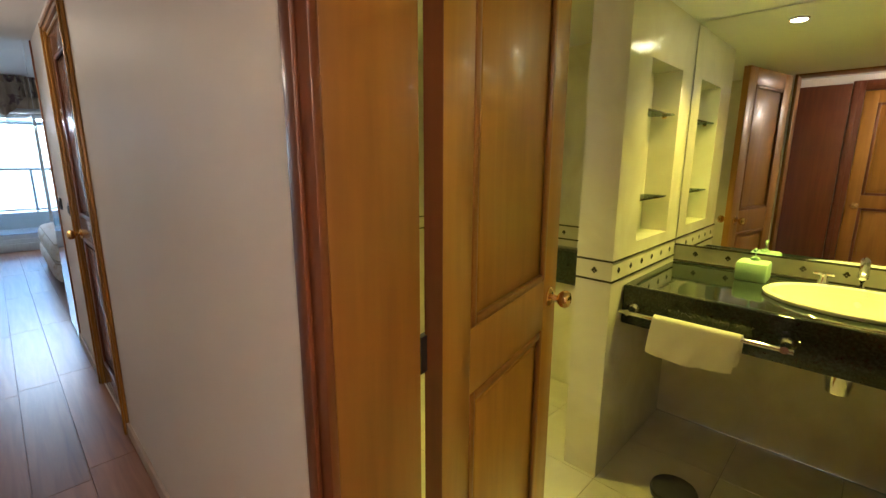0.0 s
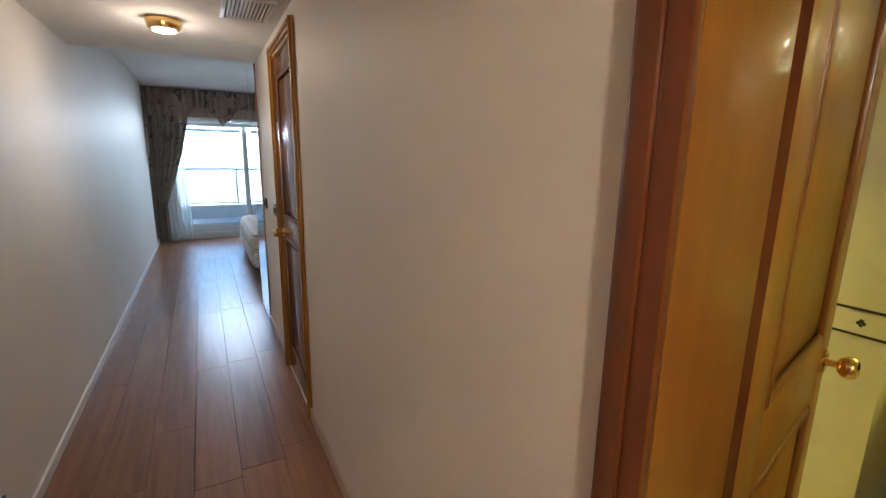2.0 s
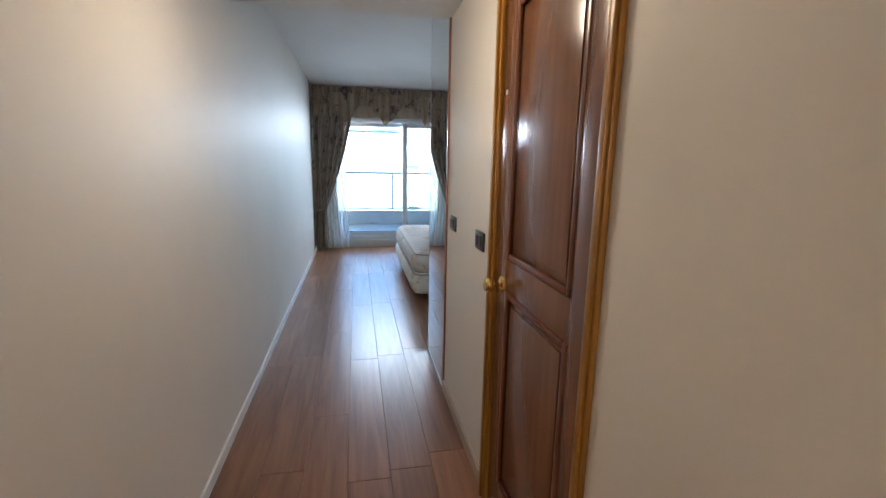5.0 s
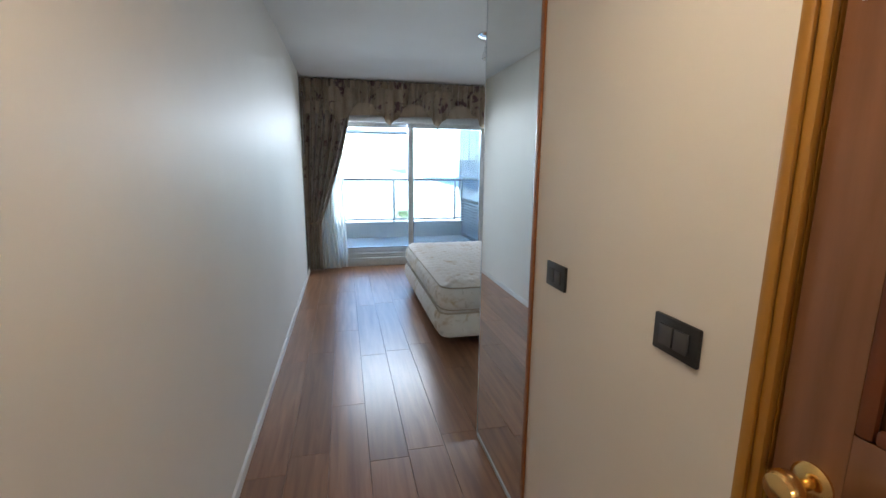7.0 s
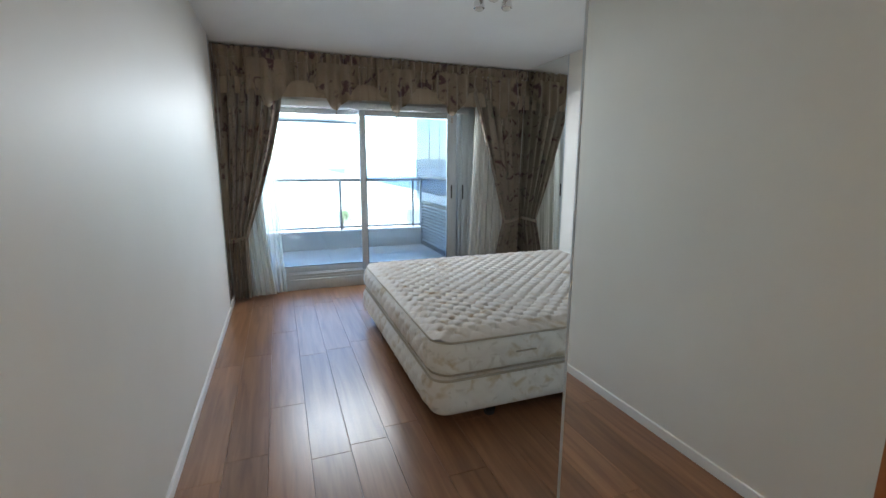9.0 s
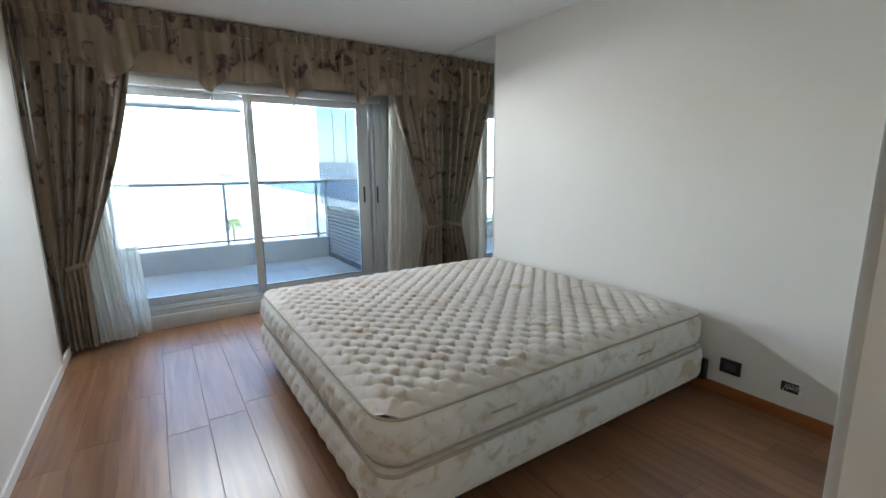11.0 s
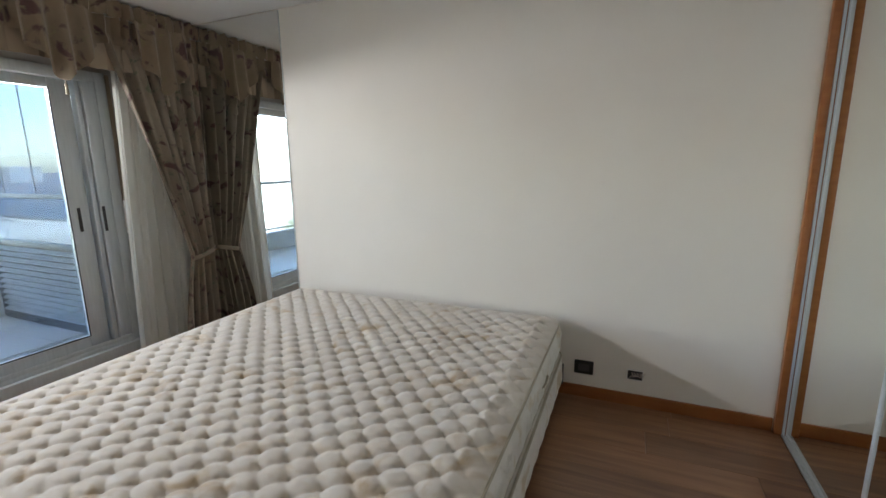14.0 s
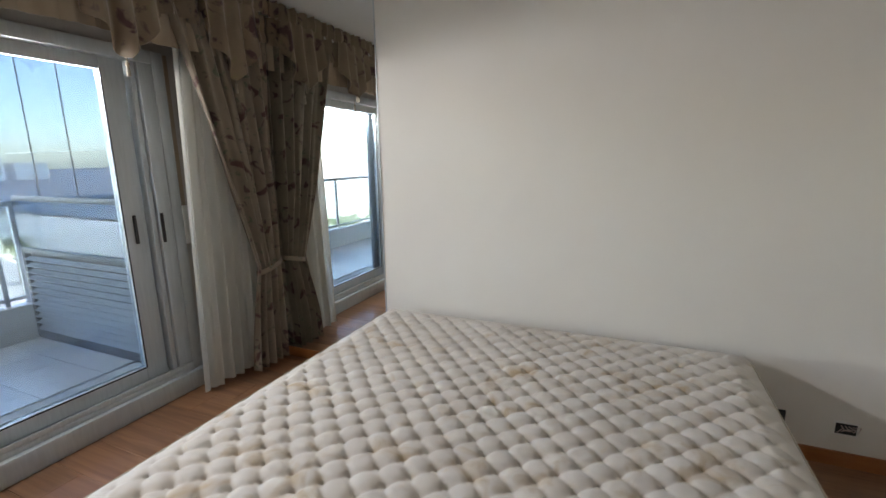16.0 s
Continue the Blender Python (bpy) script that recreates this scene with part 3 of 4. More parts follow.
def soft_box(x0, x1, y0, y1, z0, z1, rc, n=10, sag=0.0, puff=0.0):
    """Side band of a mattress with round corners; returns the outline too."""
    pts = []
    for cx, cy, a0 in ((x1 - rc, y1 - rc, 0), (x0 + rc, y1 - rc, 90), (x0 + rc, y0 + rc, 180), (x1 - rc, y0 + rc, 270)):
        for k in range(n + 1):
            a = radians(a0 + 90 * k / n)
            pts.append((cx + rc * math.cos(a), cy + rc * math.sin(a), math.cos(a), math.sin(a)))
    out = []
    for i, p in enumerate(pts):                      # refine the straight runs
        q = pts[(i + 1) % len(pts)]
        d = math.hypot(q[0] - p[0], q[1] - p[1])
        m = max(1, int(d / 0.012))
        for k in range(m):
            f = k / m
            out.append(tuple(p[j] + (q[j] - p[j]) * f for j in range(4)))
    return out


def scallop(u, v):
    """Height 0..1 of a quilted pattern of puffed scales with small oval knots between them; u, v in metres."""
    w, h = 0.115, 0.060
    i0, best = math.floor(v / h), 0.16
    for i in (i0 - 1, i0, i0 + 1):
        off = 0.5 * w if i % 2 else 0.0
        du, dv = u - off - round((u - off) / w) * w, v - i * h
        d = math.hypot(du / 0.058, dv / (0.062 if dv > 0 else 0.044))
        if d < 1:
            best = max(best, 0.16 + 0.84 * (1 - d ** 3.2))
        du = u - off - 0.5 * w - round((u - off - 0.5 * w) / w) * w
        e = math.hypot(du / 0.021, (dv + 0.006) / 0.014)
        if e < 1:
            best = max(best, 0.16 + 0.50 * (1 - e * e))
    return best


def quilt_side(outline, z0, z1, nz, bulge, amp, quilted):
    """A band round the outline; quilted adds the stitched relief."""
    bm = bmesh.new()
    cols, s = [], 0.0
    for i, (x, y, nx, ny) in enumerate(outline):
        px, py = outline[i - 1][:2]
        s += math.hypot(x - px, y - py) if i else 0
        col = []
        for k in range(nz + 1):
            f = k / nz
            o = bulge * (1 - (2 * f - 1) ** 4) - 0.012 * (abs(2 * f - 1) ** 8)
            z = z0 + (z1 - z0) * f
            edge = min(1, 4 * f, 4 * (1 - f))
            o += amp * edge * (scallop(z + 0.02, s) if quilted(x, y) else 0.45 * scallop(s * 0.8, z * 0.8))
            col.append(bm.verts.new((x + nx * o, y + ny * o, z)))
        cols.append(col)
    n = len(cols)
    for i in range(n):
        a, b = cols[i], cols[(i + 1) % n]
        for k in range(nz):
            bm.faces.new((a[k], b[k], b[k + 1], a[k + 1]))
    bm.faces.new([c[0] for c in cols][::-1])
    return bm


def ring(outline, z, r, out=0.0):
    bm = bmesh.new()
    seg = 6
    rings = [[bm.verts.new((x + nx * (out + r * math.cos(2 * math.pi * k / seg)), y + ny * (out + r * math.cos(2 * math.pi * k / seg)),
                            z + r * math.sin(2 * math.pi * k / seg))) for k in range(seg)] for x, y, nx, ny in outline]
    for i in range(len(rings)):
        a, b = rings[i], rings[(i + 1) % len(rings)]
        for k in range(seg):
            bm.faces.new((a[k], b[k], b[(k + 1) % seg], a[(k + 1) % seg]))
    bmesh.ops.recalc_face_normals(bm, faces=bm.faces[:])
    return bm


def foot(x, y):
    return y < BY0 + 0.07 and x < BX1 - 0.12


mat_t = thing("mattress", ((BX0 + BX1) / 2, (BY0 + BY1) / 2, 0.315), "bare beige quilted floral mattress on a box-spring base", "mattress")
ol = soft_box(BX0, BX1, BY0, BY1, 0, 0, 0.11)
part("side_border", quilt_side(ol, 0.315, 0.50, 18, 0.008, 0.026, foot), M_SIDE, mat_t, "cream printed side border")


def top_height(x, y):
    fx = min(x - BX0, BX1 - x)
    fy = min(y - BY0, BY1 - y)
    e = max(0.0, min(1.0, min(fx, fy) / 0.10))
    wob = 0.004 * noise.noise(Vector((x * 2.1, y * 2.1, 3)))
    qx, qy = x + 0.008 * noise.noise(Vector((x * 6, y * 6, 1))), y + 0.008 * noise.noise(Vector((x * 6, y * 6, 7)))
    return 0.500 + 0.014 * math.sqrt(e) + wob * e + (0.004 + 0.026 * e) * scallop(qx, qy)


def top_sheet():
    """The quilted top, clipped to the rounded outline."""
    nx, ny, rc = 320, 350, 0.11
    bm = bmesh.new()
    g = []
    for i in range(nx + 1):
        row = []
        for j in range(ny + 1):
            x, y = BX0 + (BX1 - BX0) * i / nx, BY0 + (BY1 - BY0) * j / ny
            cx = max(BX0 + rc, min(BX1 - rc, x))
            cy = max(BY0 + rc, min(BY1 - rc, y))
            d = math.hypot(x - cx, y - cy)
            if d > rc:
                x, y = cx + (x - cx) * rc / d, cy + (y - cy) * rc / d
            row.append(bm.verts.new((x, y, top_height(x, y))))
        g.append(row)
    for i in range(nx):
        for j in range(ny):
            bm.faces.new((g[i][j], g[i + 1][j], g[i + 1][j + 1], g[i][j + 1]))
    bmesh.ops.remove_doubles(bm, verts=bm.verts[:], dist=0.0008)
    return bm


part("quilted_top", top_sheet(), M_QUILT, mat_t, "quilted top with scalloped stitching and brown stains")
part("piping", ring(ol, 0.500, 0.006, 0.002), M_PIPE, mat_t)
part("piping", ring(ol, 0.322, 0.006, 0.002), M_PIPE, mat_t)
for hy in (1.30, 2.25):
    part("handle", tube(bmesh.new(), [(BX1 + 0.008, hy - 0.07, 0.405), (BX1 + 0.022, hy - 0.055, 0.41), (BX1 + 0.026, hy, 0.413), (BX1 + 0.022, hy + 0.055, 0.41),
                                      (BX1 + 0.008, hy + 0.07, 0.405)], 0.005, 8), M_PIPE, mat_t, "cord side handle")

bs = thing("bed_base", ((BX0 + BX1) / 2, (BY0 + BY1) / 2, 0.0), "box-spring bed base in matching floral ticking on black legs", "bed")
ol2 = soft_box(BX0 - 0.01, BX1 + 0.015, BY0 - 0.012, BY1 + 0.01, 0, 0, 0.09)
part("side_fabric", quilt_side(ol2, 0.10, 0.305, 18, 0.004, 0.025, foot), M_SIDE, bs)
part("base_top", boxes((BX0 + 0.03, BX1 - 0.03, BY0 + 0.03, BY1 - 0.03, 0.29, 0.318)), M_QUILT, bs)
part("quilted_rim", sheet(140, 1, lambda u, v: (lambda p, q: (p[0] + (q[0] - p[0]) * v, p[1] + (q[1] - p[1]) * v, 0.303 + 0.014 * v))(
    ol2[int(u * (len(ol2) - 1))], ((ol2[int(u * (len(ol2) - 1))][0] - ol2[int(u * (len(ol2) - 1))][2] * 0.05), ol2[int(u * (len(ol2) - 1))][1] - ol2[int(u * (len(ol2) - 1))][3] * 0.05))),
     M_QUILT, bs)
part("piping", ring(ol2, 0.300, 0.007, 0.003), M_PIPE, bs)
part("under_frame", boxes((BX0 + 0.05, BX1 - 0.05, BY0 + 0.16, BY1 - 0.04, 0.075, 0.099), bevel=0.004), M_BLACK, bs, "black metal under-frame")
for lx in (BX0 + 0.14, BX0 + 0.98, BX1 - 0.10):
    for ly in (BY0 + 0.36, (BY0 + BY1) / 2, BY1 - 0.35):
        lg = part("leg", boxes((lx - 0.025, lx + 0.025, ly - 0.03, ly + 0.03, 0.02, 0.08), bevel=0.006), M_BLACK, bs)
        part("foot_pad", lathe(bmesh.new(), [(0.03, 0.0), (0.032, 0.012), (0.02, 0.02)], (lx, ly, 0.0), seg=16), M_RUBBER, lg)
part("headboard_bracket", boxes((BX1 - 0.02, BX1 + 0.022, BY1 + 0.012, BY1 + 0.045, 0.075, 0.20), bevel=0.004), M_BLACK, bs, "black metal bracket")

# ---- curtains ----
XV = -8.44


def valance():
    t = thing("valance", (XV, 1.25, 2.1), "gathered floral valance with pointed jabots and tassels over the window", "valance")
    y0, y1 = YL + 0.012, YH - 0.012
    L = y1 - y0

    def fold(y, f=1.0):
        return 0.021 * f * math.sin(y * 71 + 1.5 * math.sin(y * 13)) + 0.009 * f * math.sin(y * 143 + 2 * math.sin(y * 7))

    part("heading", sheet(360, 6, lambda u, v: (XV + 0.030 + fold(y0 + L * u, 1.0) + 0.010 * math.sin(v * math.pi), y0 + L * u,
                                                2.41 + 0.105 * v + 0.005 * math.sin(u * 400) * v), 0.003), M_VAL, t, "ruffled heading band")
    part("underlay", sheet(200, 6, lambda u, v: (XV - 0.025 + fold(y0 + L * u, 0.3), y0 + L * u, 2.085 + 0.33 * v + 0.006 * math.sin(u * 30)), 0.003), M_HEM, t,
         "plain beige under-valance")
    # soft swags between the points
    step = 0.645
    centres = [2.62 - step * k for k in range(5)] + [2.62 + step * 0.5]
    for k in range(6):
        c = 2.62 + step / 2 - step * k
        lo, hi = max(y0, c - step / 2), min(y1, c + step / 2)
        if hi - lo < 0.05:
            continue

        def sw(u, v, lo=lo, hi=hi, c=c):
            y = lo + (hi - lo) * u
            q = (y - c) / (step / 2)
            drop = 0.17 + 0.10 * abs(q) ** 1.5
            return (XV - 0.006 + fold(y, 1.2) + 0.012 * math.sin(v * 9 + q * 2) * v, y, 2.415 - drop * v)
        part("swag", sheet(40, 14, sw, 0.003), M_VAL, t)
    for k in range(5):
        c = 2.62 - step * k
        w = 0.40

        def jab(u, v, c=c):
            q = 2 * u - 1
            y = c + q * w * 0.5 * (1.0 + 0.05 * v)
            length = 0.46 - 0.24 * abs(q) ** 1.1 - 0.015 * math.sin(q * 9)
            return (XV + 0.046 + 0.038 * math.sin(q * 11 + 0.6 * k) * (0.35 + v * 0.65) + 0.012 * v, y, 2.418 - length * v)
        part("jabot", sheet(44, 16, jab, 0.004), M_VAL, t, "pointed pleated jabot")
        part("tassel", lathe(bmesh.new(), [(0.003, 0.0), (0.003, -0.025), (0.009, -0.030), (0.010, -0.040), (0.006, -0.045), (0.010, -0.085), (0.009, -0.09)],
                             (XV + 0.03, c, 1.972), seg=12), M_PIPE, t, "small beige tassel")


valance()


def drape(name, label, top, tie, bottom, ztie, zb, x, mat_, folds, amp, wall, power=1.2):
    """A tied-back panel: its y range at the top, the tie and the bottom; wall: the y of the tie-back hook."""
    t = thing(name, (x, (bottom[0] + bottom[1]) / 2, zb), label, "curtain")

    def f(u, v):
        z = 2.30 + (zb - 2.30) * v
        if z > ztie:
            k = (2.30 - z) / (2.30 - ztie)
            s = k ** power
            a, b = top[0] + (tie[0] - top[0]) * s, top[1] + (tie[1] - top[1]) * s
        else:
            k = (ztie - z) / (ztie - zb)
            s = math.sin(k * math.pi / 2)
            a, b = tie[0] + (bottom[0] - tie[0]) * s, tie[1] + (bottom[1] - tie[1]) * s
        y = a + (b - a) * u
        am = amp * (0.45 + 0.55 * min(1, abs(z - ztie) / 0.5))
        ph = folds * 2 * math.pi * u
        return (x + am * math.sin(ph + 0.7 * math.sin(2.3 * ph / folds + v * 3)) + 0.35 * am * math.sin(2.1 * ph + 4 * v), y + 0.004 * math.sin(ph * 1.3 + v * 8), z)
    part("panel", sheet(130, 70, f, 0.003), mat_, t)
    a, b = tie
    part("tie_back", sheet(40, 4, lambda u, v: (x + 0.048 * math.cos(2 * math.pi * u), (a + b) / 2 + (b - a) * 0.49 * math.sin(2 * math.pi * u), ztie - 0.02 + 0.035 * v + 0.03 * math.sin(2 * math.pi * u)), 0.003),
         mat_, t, "fabric tie-back")
    part("hook", tube(bmesh.new(), [(x, wall, ztie), (x, (wall + (a + b) / 2) / 2, ztie), (x, (a + b) / 2, ztie)], 0.004, 8), M_BRASS, t)


def hanging(name, label, ya, yb, zb, x, mat_, folds, amp, flare=0.0, cut=0.0, zt=2.30, slant=0.0):
    t = thing(name, (x, (ya + yb) / 2, zb), label, "curtain")

    def f(u, v):
        z = zt + (zb - zt) * v
        b = yb + flare * v ** 2 - cut * math.sin(v * math.pi)
        a = ya - slant * v
        y = a + (b - a) * u
        ph = folds * 2 * math.pi * u
        return (x + amp * math.sin(ph + 0.8 * math.sin(ph * 0.37)) * (0.6 + 0.4 * v) + amp * 0.3 * math.sin(ph * 2.3 + v * 2), y, z + 0.006 * math.sin(ph) * v)
    part("panel", sheet(150, 30, f, 0.0), mat_, t)


drape("curtain", "heavy brown floral curtain tied back beside the mirror", (YL + 0.008, 0.19), (YL + 0.01, -0.25), (YL + 0.012, -0.25), 0.66, 0.03, -8.475, M_DRAPE, 6, 0.042, YL + 0.007, 1.35)
drape("curtain", "brown floral curtain tied back against the mirror", (2.24, YH - 0.008), (2.69, YH - 0.01), (2.58, YH - 0.012), 0.74, 0.03, -8.475, M_DRAPE, 5, 0.042, YH - 0.007, 1.0)
hanging("sheer_curtain", "white sheer voile curtain gathered at the window side", YL + 0.03, 0.075, 0.02, -8.60, M_SHEER, 9, 0.016, 0.02, 0.02)
hanging("lining_curtain", "off-white lining curtain behind the tied floral drape", YL + 0.03, -0.06, 0.02, -8.545, M_LINING, 6, 0.026, 0.05, 0.05)
hanging("lining_curtain", "off-white lining curtain behind the tied floral drape", 2.34, YH - 0.03, 0.02, -8.56, M_LINING, 7, 0.034, slant=0.09)
rod = thing("curtain_rod", (-8.52, 1.25, 2.3), "white curtain track behind the valance", "curtain rod")
part("track", boxes((-8.779, -8.50, YL + 0.008, YH - 0.008, 2.302, 2.325), bevel=0.003), M_WHITEBASE, rod)

# ---- lamps, vent, switches, sockets ----
cl = thing("ceiling_lamp", (-2.85, 0.175, ZC), "lit round brass flush ceiling lamp in the corridor", "ceiling lamp")
part("body", lathe(bmesh.new(), [(0.085, 0.0), (0.088, -0.012), (0.080, -0.045), (0.066, -0.055), (0.064, -0.045)], (-2.85, 0.175, ZC - 0.001)), M_BRASS, cl, "brass body")
part("bulb", lathe(bmesh.new(), [(0.055, 0.0), (0.050, -0.010), (0.030, -0.018), (0.008, -0.020)], (-2.85, 0.175, ZC - 0.047)), M_BULB, cl, "glowing lamp face")
# invented copy of the fitting, out of view, to go with the fill
cl2 = copy_thing(cl, pose(1.05, 0.15, ZC))

sp = thing("ceiling_spotlight", (-6.17, 1.36, ZB), "chrome ceiling plate with three unlit spot heads", "ceiling lamp")
part("plate", lathe(bmesh.new(), [(0.15, 0.0), (0.15, -0.012), (0.13, -0.028), (0.05, -0.036), (0.03, -0.036)], (-6.17, 1.36, ZB - 0.001)), M_CHROME, sp)
for a in (100, 215, 335):
    cx, cy = -6.17 + 0.10 * math.cos(radians(a)), 1.36 + 0.10 * math.sin(radians(a))
    hd = part("spot_head", lathe(bmesh.new(), [(0.012, 0.0), (0.014, -0.02), (0.030, -0.065), (0.034, -0.10), (0.030, -0.102)], (cx, cy, ZB - 0.075)), M_CHROME, sp)
    part("arm", tube(bmesh.new(), [(cx, cy, ZB - 0.02), (cx, cy, ZB - 0.08)], 0.008), M_CHROME, hd)
    part("bulb", lathe(bmesh.new(), [(0.026, 0.0), (0.024, -0.010), (0.012, -0.016)], (cx, cy, ZB - 0.175), seg=18), M_PORC, hd)

vt = thing("ceiling_vent", (-2.42, 0.56, ZC), "white slatted air vent in the corridor ceiling", "vent")
part("frame", boxes((-2.60, -2.24, 0.44, 0.46, ZC - 0.012, ZC), (-2.60, -2.24, 0.66, 0.68, ZC - 0.012, ZC), (-2.60, -2.58, 0.46, 0.66, ZC - 0.012, ZC),
                    (-2.26, -2.24, 0.46, 0.66, ZC - 0.012, ZC), bevel=0.002), M_WHITEBASE, vt)
# black sheet supplies the shade in the gaps between vent slats
part("shade_backing", boxes((-2.58, -2.26, 0.46, 0.66, ZC - 0.003, ZC - 0.001)), M_BLACK, vt)
for i in range(11):
    part("slat", boxes((-2.58, -2.26, 0.468 + i * 0.0178, 0.478 + i * 0.0178, ZC - 0.010, ZC - 0.004)), M_WHITEBASE, vt)


def switch(x, z, w, h, keys, label):
    t = thing("light_switch", (x, YR, z), label, "switch", "corridor switches")
    part("plate", boxes((x - w / 2, x + w / 2, YR - 0.010, YR, z - h / 2, z + h / 2), bevel=0.003), M_BLACK, t)
    for i in range(keys):
        kx = x - w / 2 + w * (0.16 + 0.68 * (i + 0.5) / keys)
        part("rocker", boxes((kx - 0.3 * w / keys, kx + 0.3 * w / keys, YR - 0.016, YR - 0.009, z - h * 0.28, z + h * 0.28), bevel=0.003), M_RUBBER, t)


switch(-3.635, 1.082, 0.125, 0.080, 2, "black two-key light switch by the wardrobe mirror")
switch(-3.105, 1.08, 0.125, 0.080, 2, "black light switch beside the corridor door")

so = thing("wall_socket", (-5.42, YH, 0.195), "black wall socket above the wooden baseboard", "socket")
part("plate", boxes((-5.476, -5.364, YH - 0.009, YH, 0.152, 0.238), bevel=0.003), M_BLACK, so)
part("insert", boxes((-5.452, -5.388, YH - 0.012, YH - 0.008, 0.172, 0.218), bevel=0.002), M_RUBBER, so)
so2 = thing("open_socket_box", (-5.13, YH, 0.192), "open wall box with loose wires and no cover", "socket")
part("box_rim", boxes((-5.178, -5.082, YH - 0.004, YH, 0.158, 0.166), (-5.178, -5.082, YH - 0.004, YH, 0.220, 0.228), (-5.178, -5.170, YH - 0.004, YH, 0.166, 0.220),
                      (-5.090, -5.082, YH - 0.004, YH, 0.166, 0.220)), M_WHITEBASE, so2)
part("box_back", boxes((-5.17, -5.09, YH - 0.003, YH - 0.0015, 0.166, 0.220)), M_BLACK, so2)
for i in range(5):
    x = -5.16 + i * 0.014
    part("wire", tube(bmesh.new(), [(x, YH - 0.003, 0.17 + 0.008 * i), (x + 0.015, YH - 0.012, 0.20 - 0.005 * i), (x + 0.025, YH - 0.010, 0.185 + 0.007 * i), (x + 0.01, YH - 0.004, 0.21)],
                      0.0022, 6), M_WIRE, so2)

so3 = thing("wall_socket", (-1.74, YL, 0.19), "black wall socket low on the corridor wall", "socket")
part("plate", boxes((-1.80, -1.68, YL, YL + 0.010, 0.15, 0.235), bevel=0.003), M_BLACK, so3)
part("insert", boxes((-1.775, -1.705, YL + 0.009, YL + 0.013, 0.17, 0.215), bevel=0.002), M_RUBBER, so3)

# ---- bathroom ----
XBL, XBR, YM = -1.9, 1.5, 2.88
solid("bathroom_wall_west", boxes((XBL - 0.1, XBL, YB, 3.2, 0, 2.3)), M_MARBLE, "cream marble tiled bathroom wall", "wall")
solid("bathroom_wall_east", boxes((XBR, XBR + 0.1, YB, 3.2, 0, 2.3)), M_MARBLE, "cream marble tiled bathroom wall", "wall")
solid("bathroom_wall_north", boxes((XBL, XBR, YM + 0.012, YM + 0.12, 0, 2.3)), M_MARBLE, "cream marble wall behind the wash basin", "wall")
solid("bathroom_wall_south", boxes((XBL, -0.151, YB, YB + 0.012, 0, 2.04), (0.661, XBR, YB, YB + 0.012, 0, 2.04)), M_MARBLE, "cream marble bathroom wall by the door", "wall")
solid("bathroom_ceiling", boxes((XBL - 0.1, XBR + 0.1, YB, 3.0, ZT, ZT + 0.05)), M_CEIL, "white bathroom ceiling with downlights", "ceiling")
bfloor = solid("bathroom_floor", boxes((XBL - 0.1, XBR + 0.1, YR, 3.0, -0.12, -0.010)), M_GROUT, "cream marble tile floor of the bathroom", "floor")

# pier with a glass-shelved niche
PX0, PX1, PY0 = -0.455, -0.30, 2.115
pier = solid("wall_pier", boxes((PX0, PX1, PY0, 2.34, 0, ZT), (PX0, PX1, 2.725, YM + 0.01, 0, ZT), (PX0, PX1, 2.34, 2.725, 0, 1.047),
                                (PX0, PX1, 2.34, 2.725, 1.80, ZT), (PX0, PX0 + 0.03, 2.34, 2.725, 1.047, 1.80)), M_MARBLE,
             "cream marble pier with a niche of glass shelves", "wall")
for z in (1.217, 1.60):
    sh = thing("niche_shelf", (-0.36, 2.53, z), "glass shelf on brass pins inside the niche", "shelf", "niche shelves")
    part("glass", boxes((PX0 + 0.034, -0.315, 2.345, 2.72, z, z + 0.008), bevel=0.001), M_SHELF, sh, smooth=False)
    for py in (2.352, 2.713):
        part("pin", boxes((-0.37, -0.35, py - 0.006, py + 0.006, z - 0.012, z), bevel=0.002), M_BRASS, sh)

# dark border strips with small flower tiles
border = solid("trim_border", boxes((PX1, PX1 + 0.004, PY0, YM, 0.90, 0.908), (PX1, PX1 + 0.004, PY0, YM, 0.985, 0.993), (PX0, PX1 + 0.004, PY0 - 0.004, PY0, 0.90, 0.908),
                                    (PX0, PX1 + 0.004, PY0 - 0.004, PY0, 0.985, 0.993), (PX1 + 0.004, XBR, YM - 0.006, YM + 0.011, 0.958, 0.966),
                                    (PX1 + 0.004, XBR, YM - 0.004, YM + 0.011, 0.876, 0.882),
                                    (XBL, XBL + 0.004, YB + 0.02, YM, 0.90, 0.908), (XBL, XBL + 0.004, YB + 0.02, YM, 0.985, 0.993),
                                    (XBL + 0.004, PX0, YM + 0.006, YM + 0.0119, 0.90, 0.908), (XBL + 0.004, PX0, YM + 0.006, YM + 0.0119, 0.985, 0.993)),
               M_BORDER, "dark border lines with small flowers on marble", "trim")


def flower(at, axis):
    bm = bmesh.new()
    for dx, dz, r in ((0, 0.006, 0.007), (-0.007, -0.001, 0.006), (0.007, -0.001, 0.006), (0, -0.009, 0.005)):
        c = Vector(at) + (Vector((0, dx, dz)) if axis == 'X' else Vector((dx, 0, dz)))
        s = 1 if axis == 'X' else -1
        lathe(bm, [(r, 0.0), (r * 0.8, s * 0.002)], c, axis, 10)
    part("flower_inlay", bm, M_BORDER, border)


for k in range(6):
    flower((PX1 + 0.0005, 2.18 + 0.125 * k, 0.945), 'X')
flower((-0.375, PY0 - 0.0005, 0.945), 'Y')
for k in range(12):
    flower((-0.20 + 0.145 * k, YM + 0.0115, 0.92), 'Y')
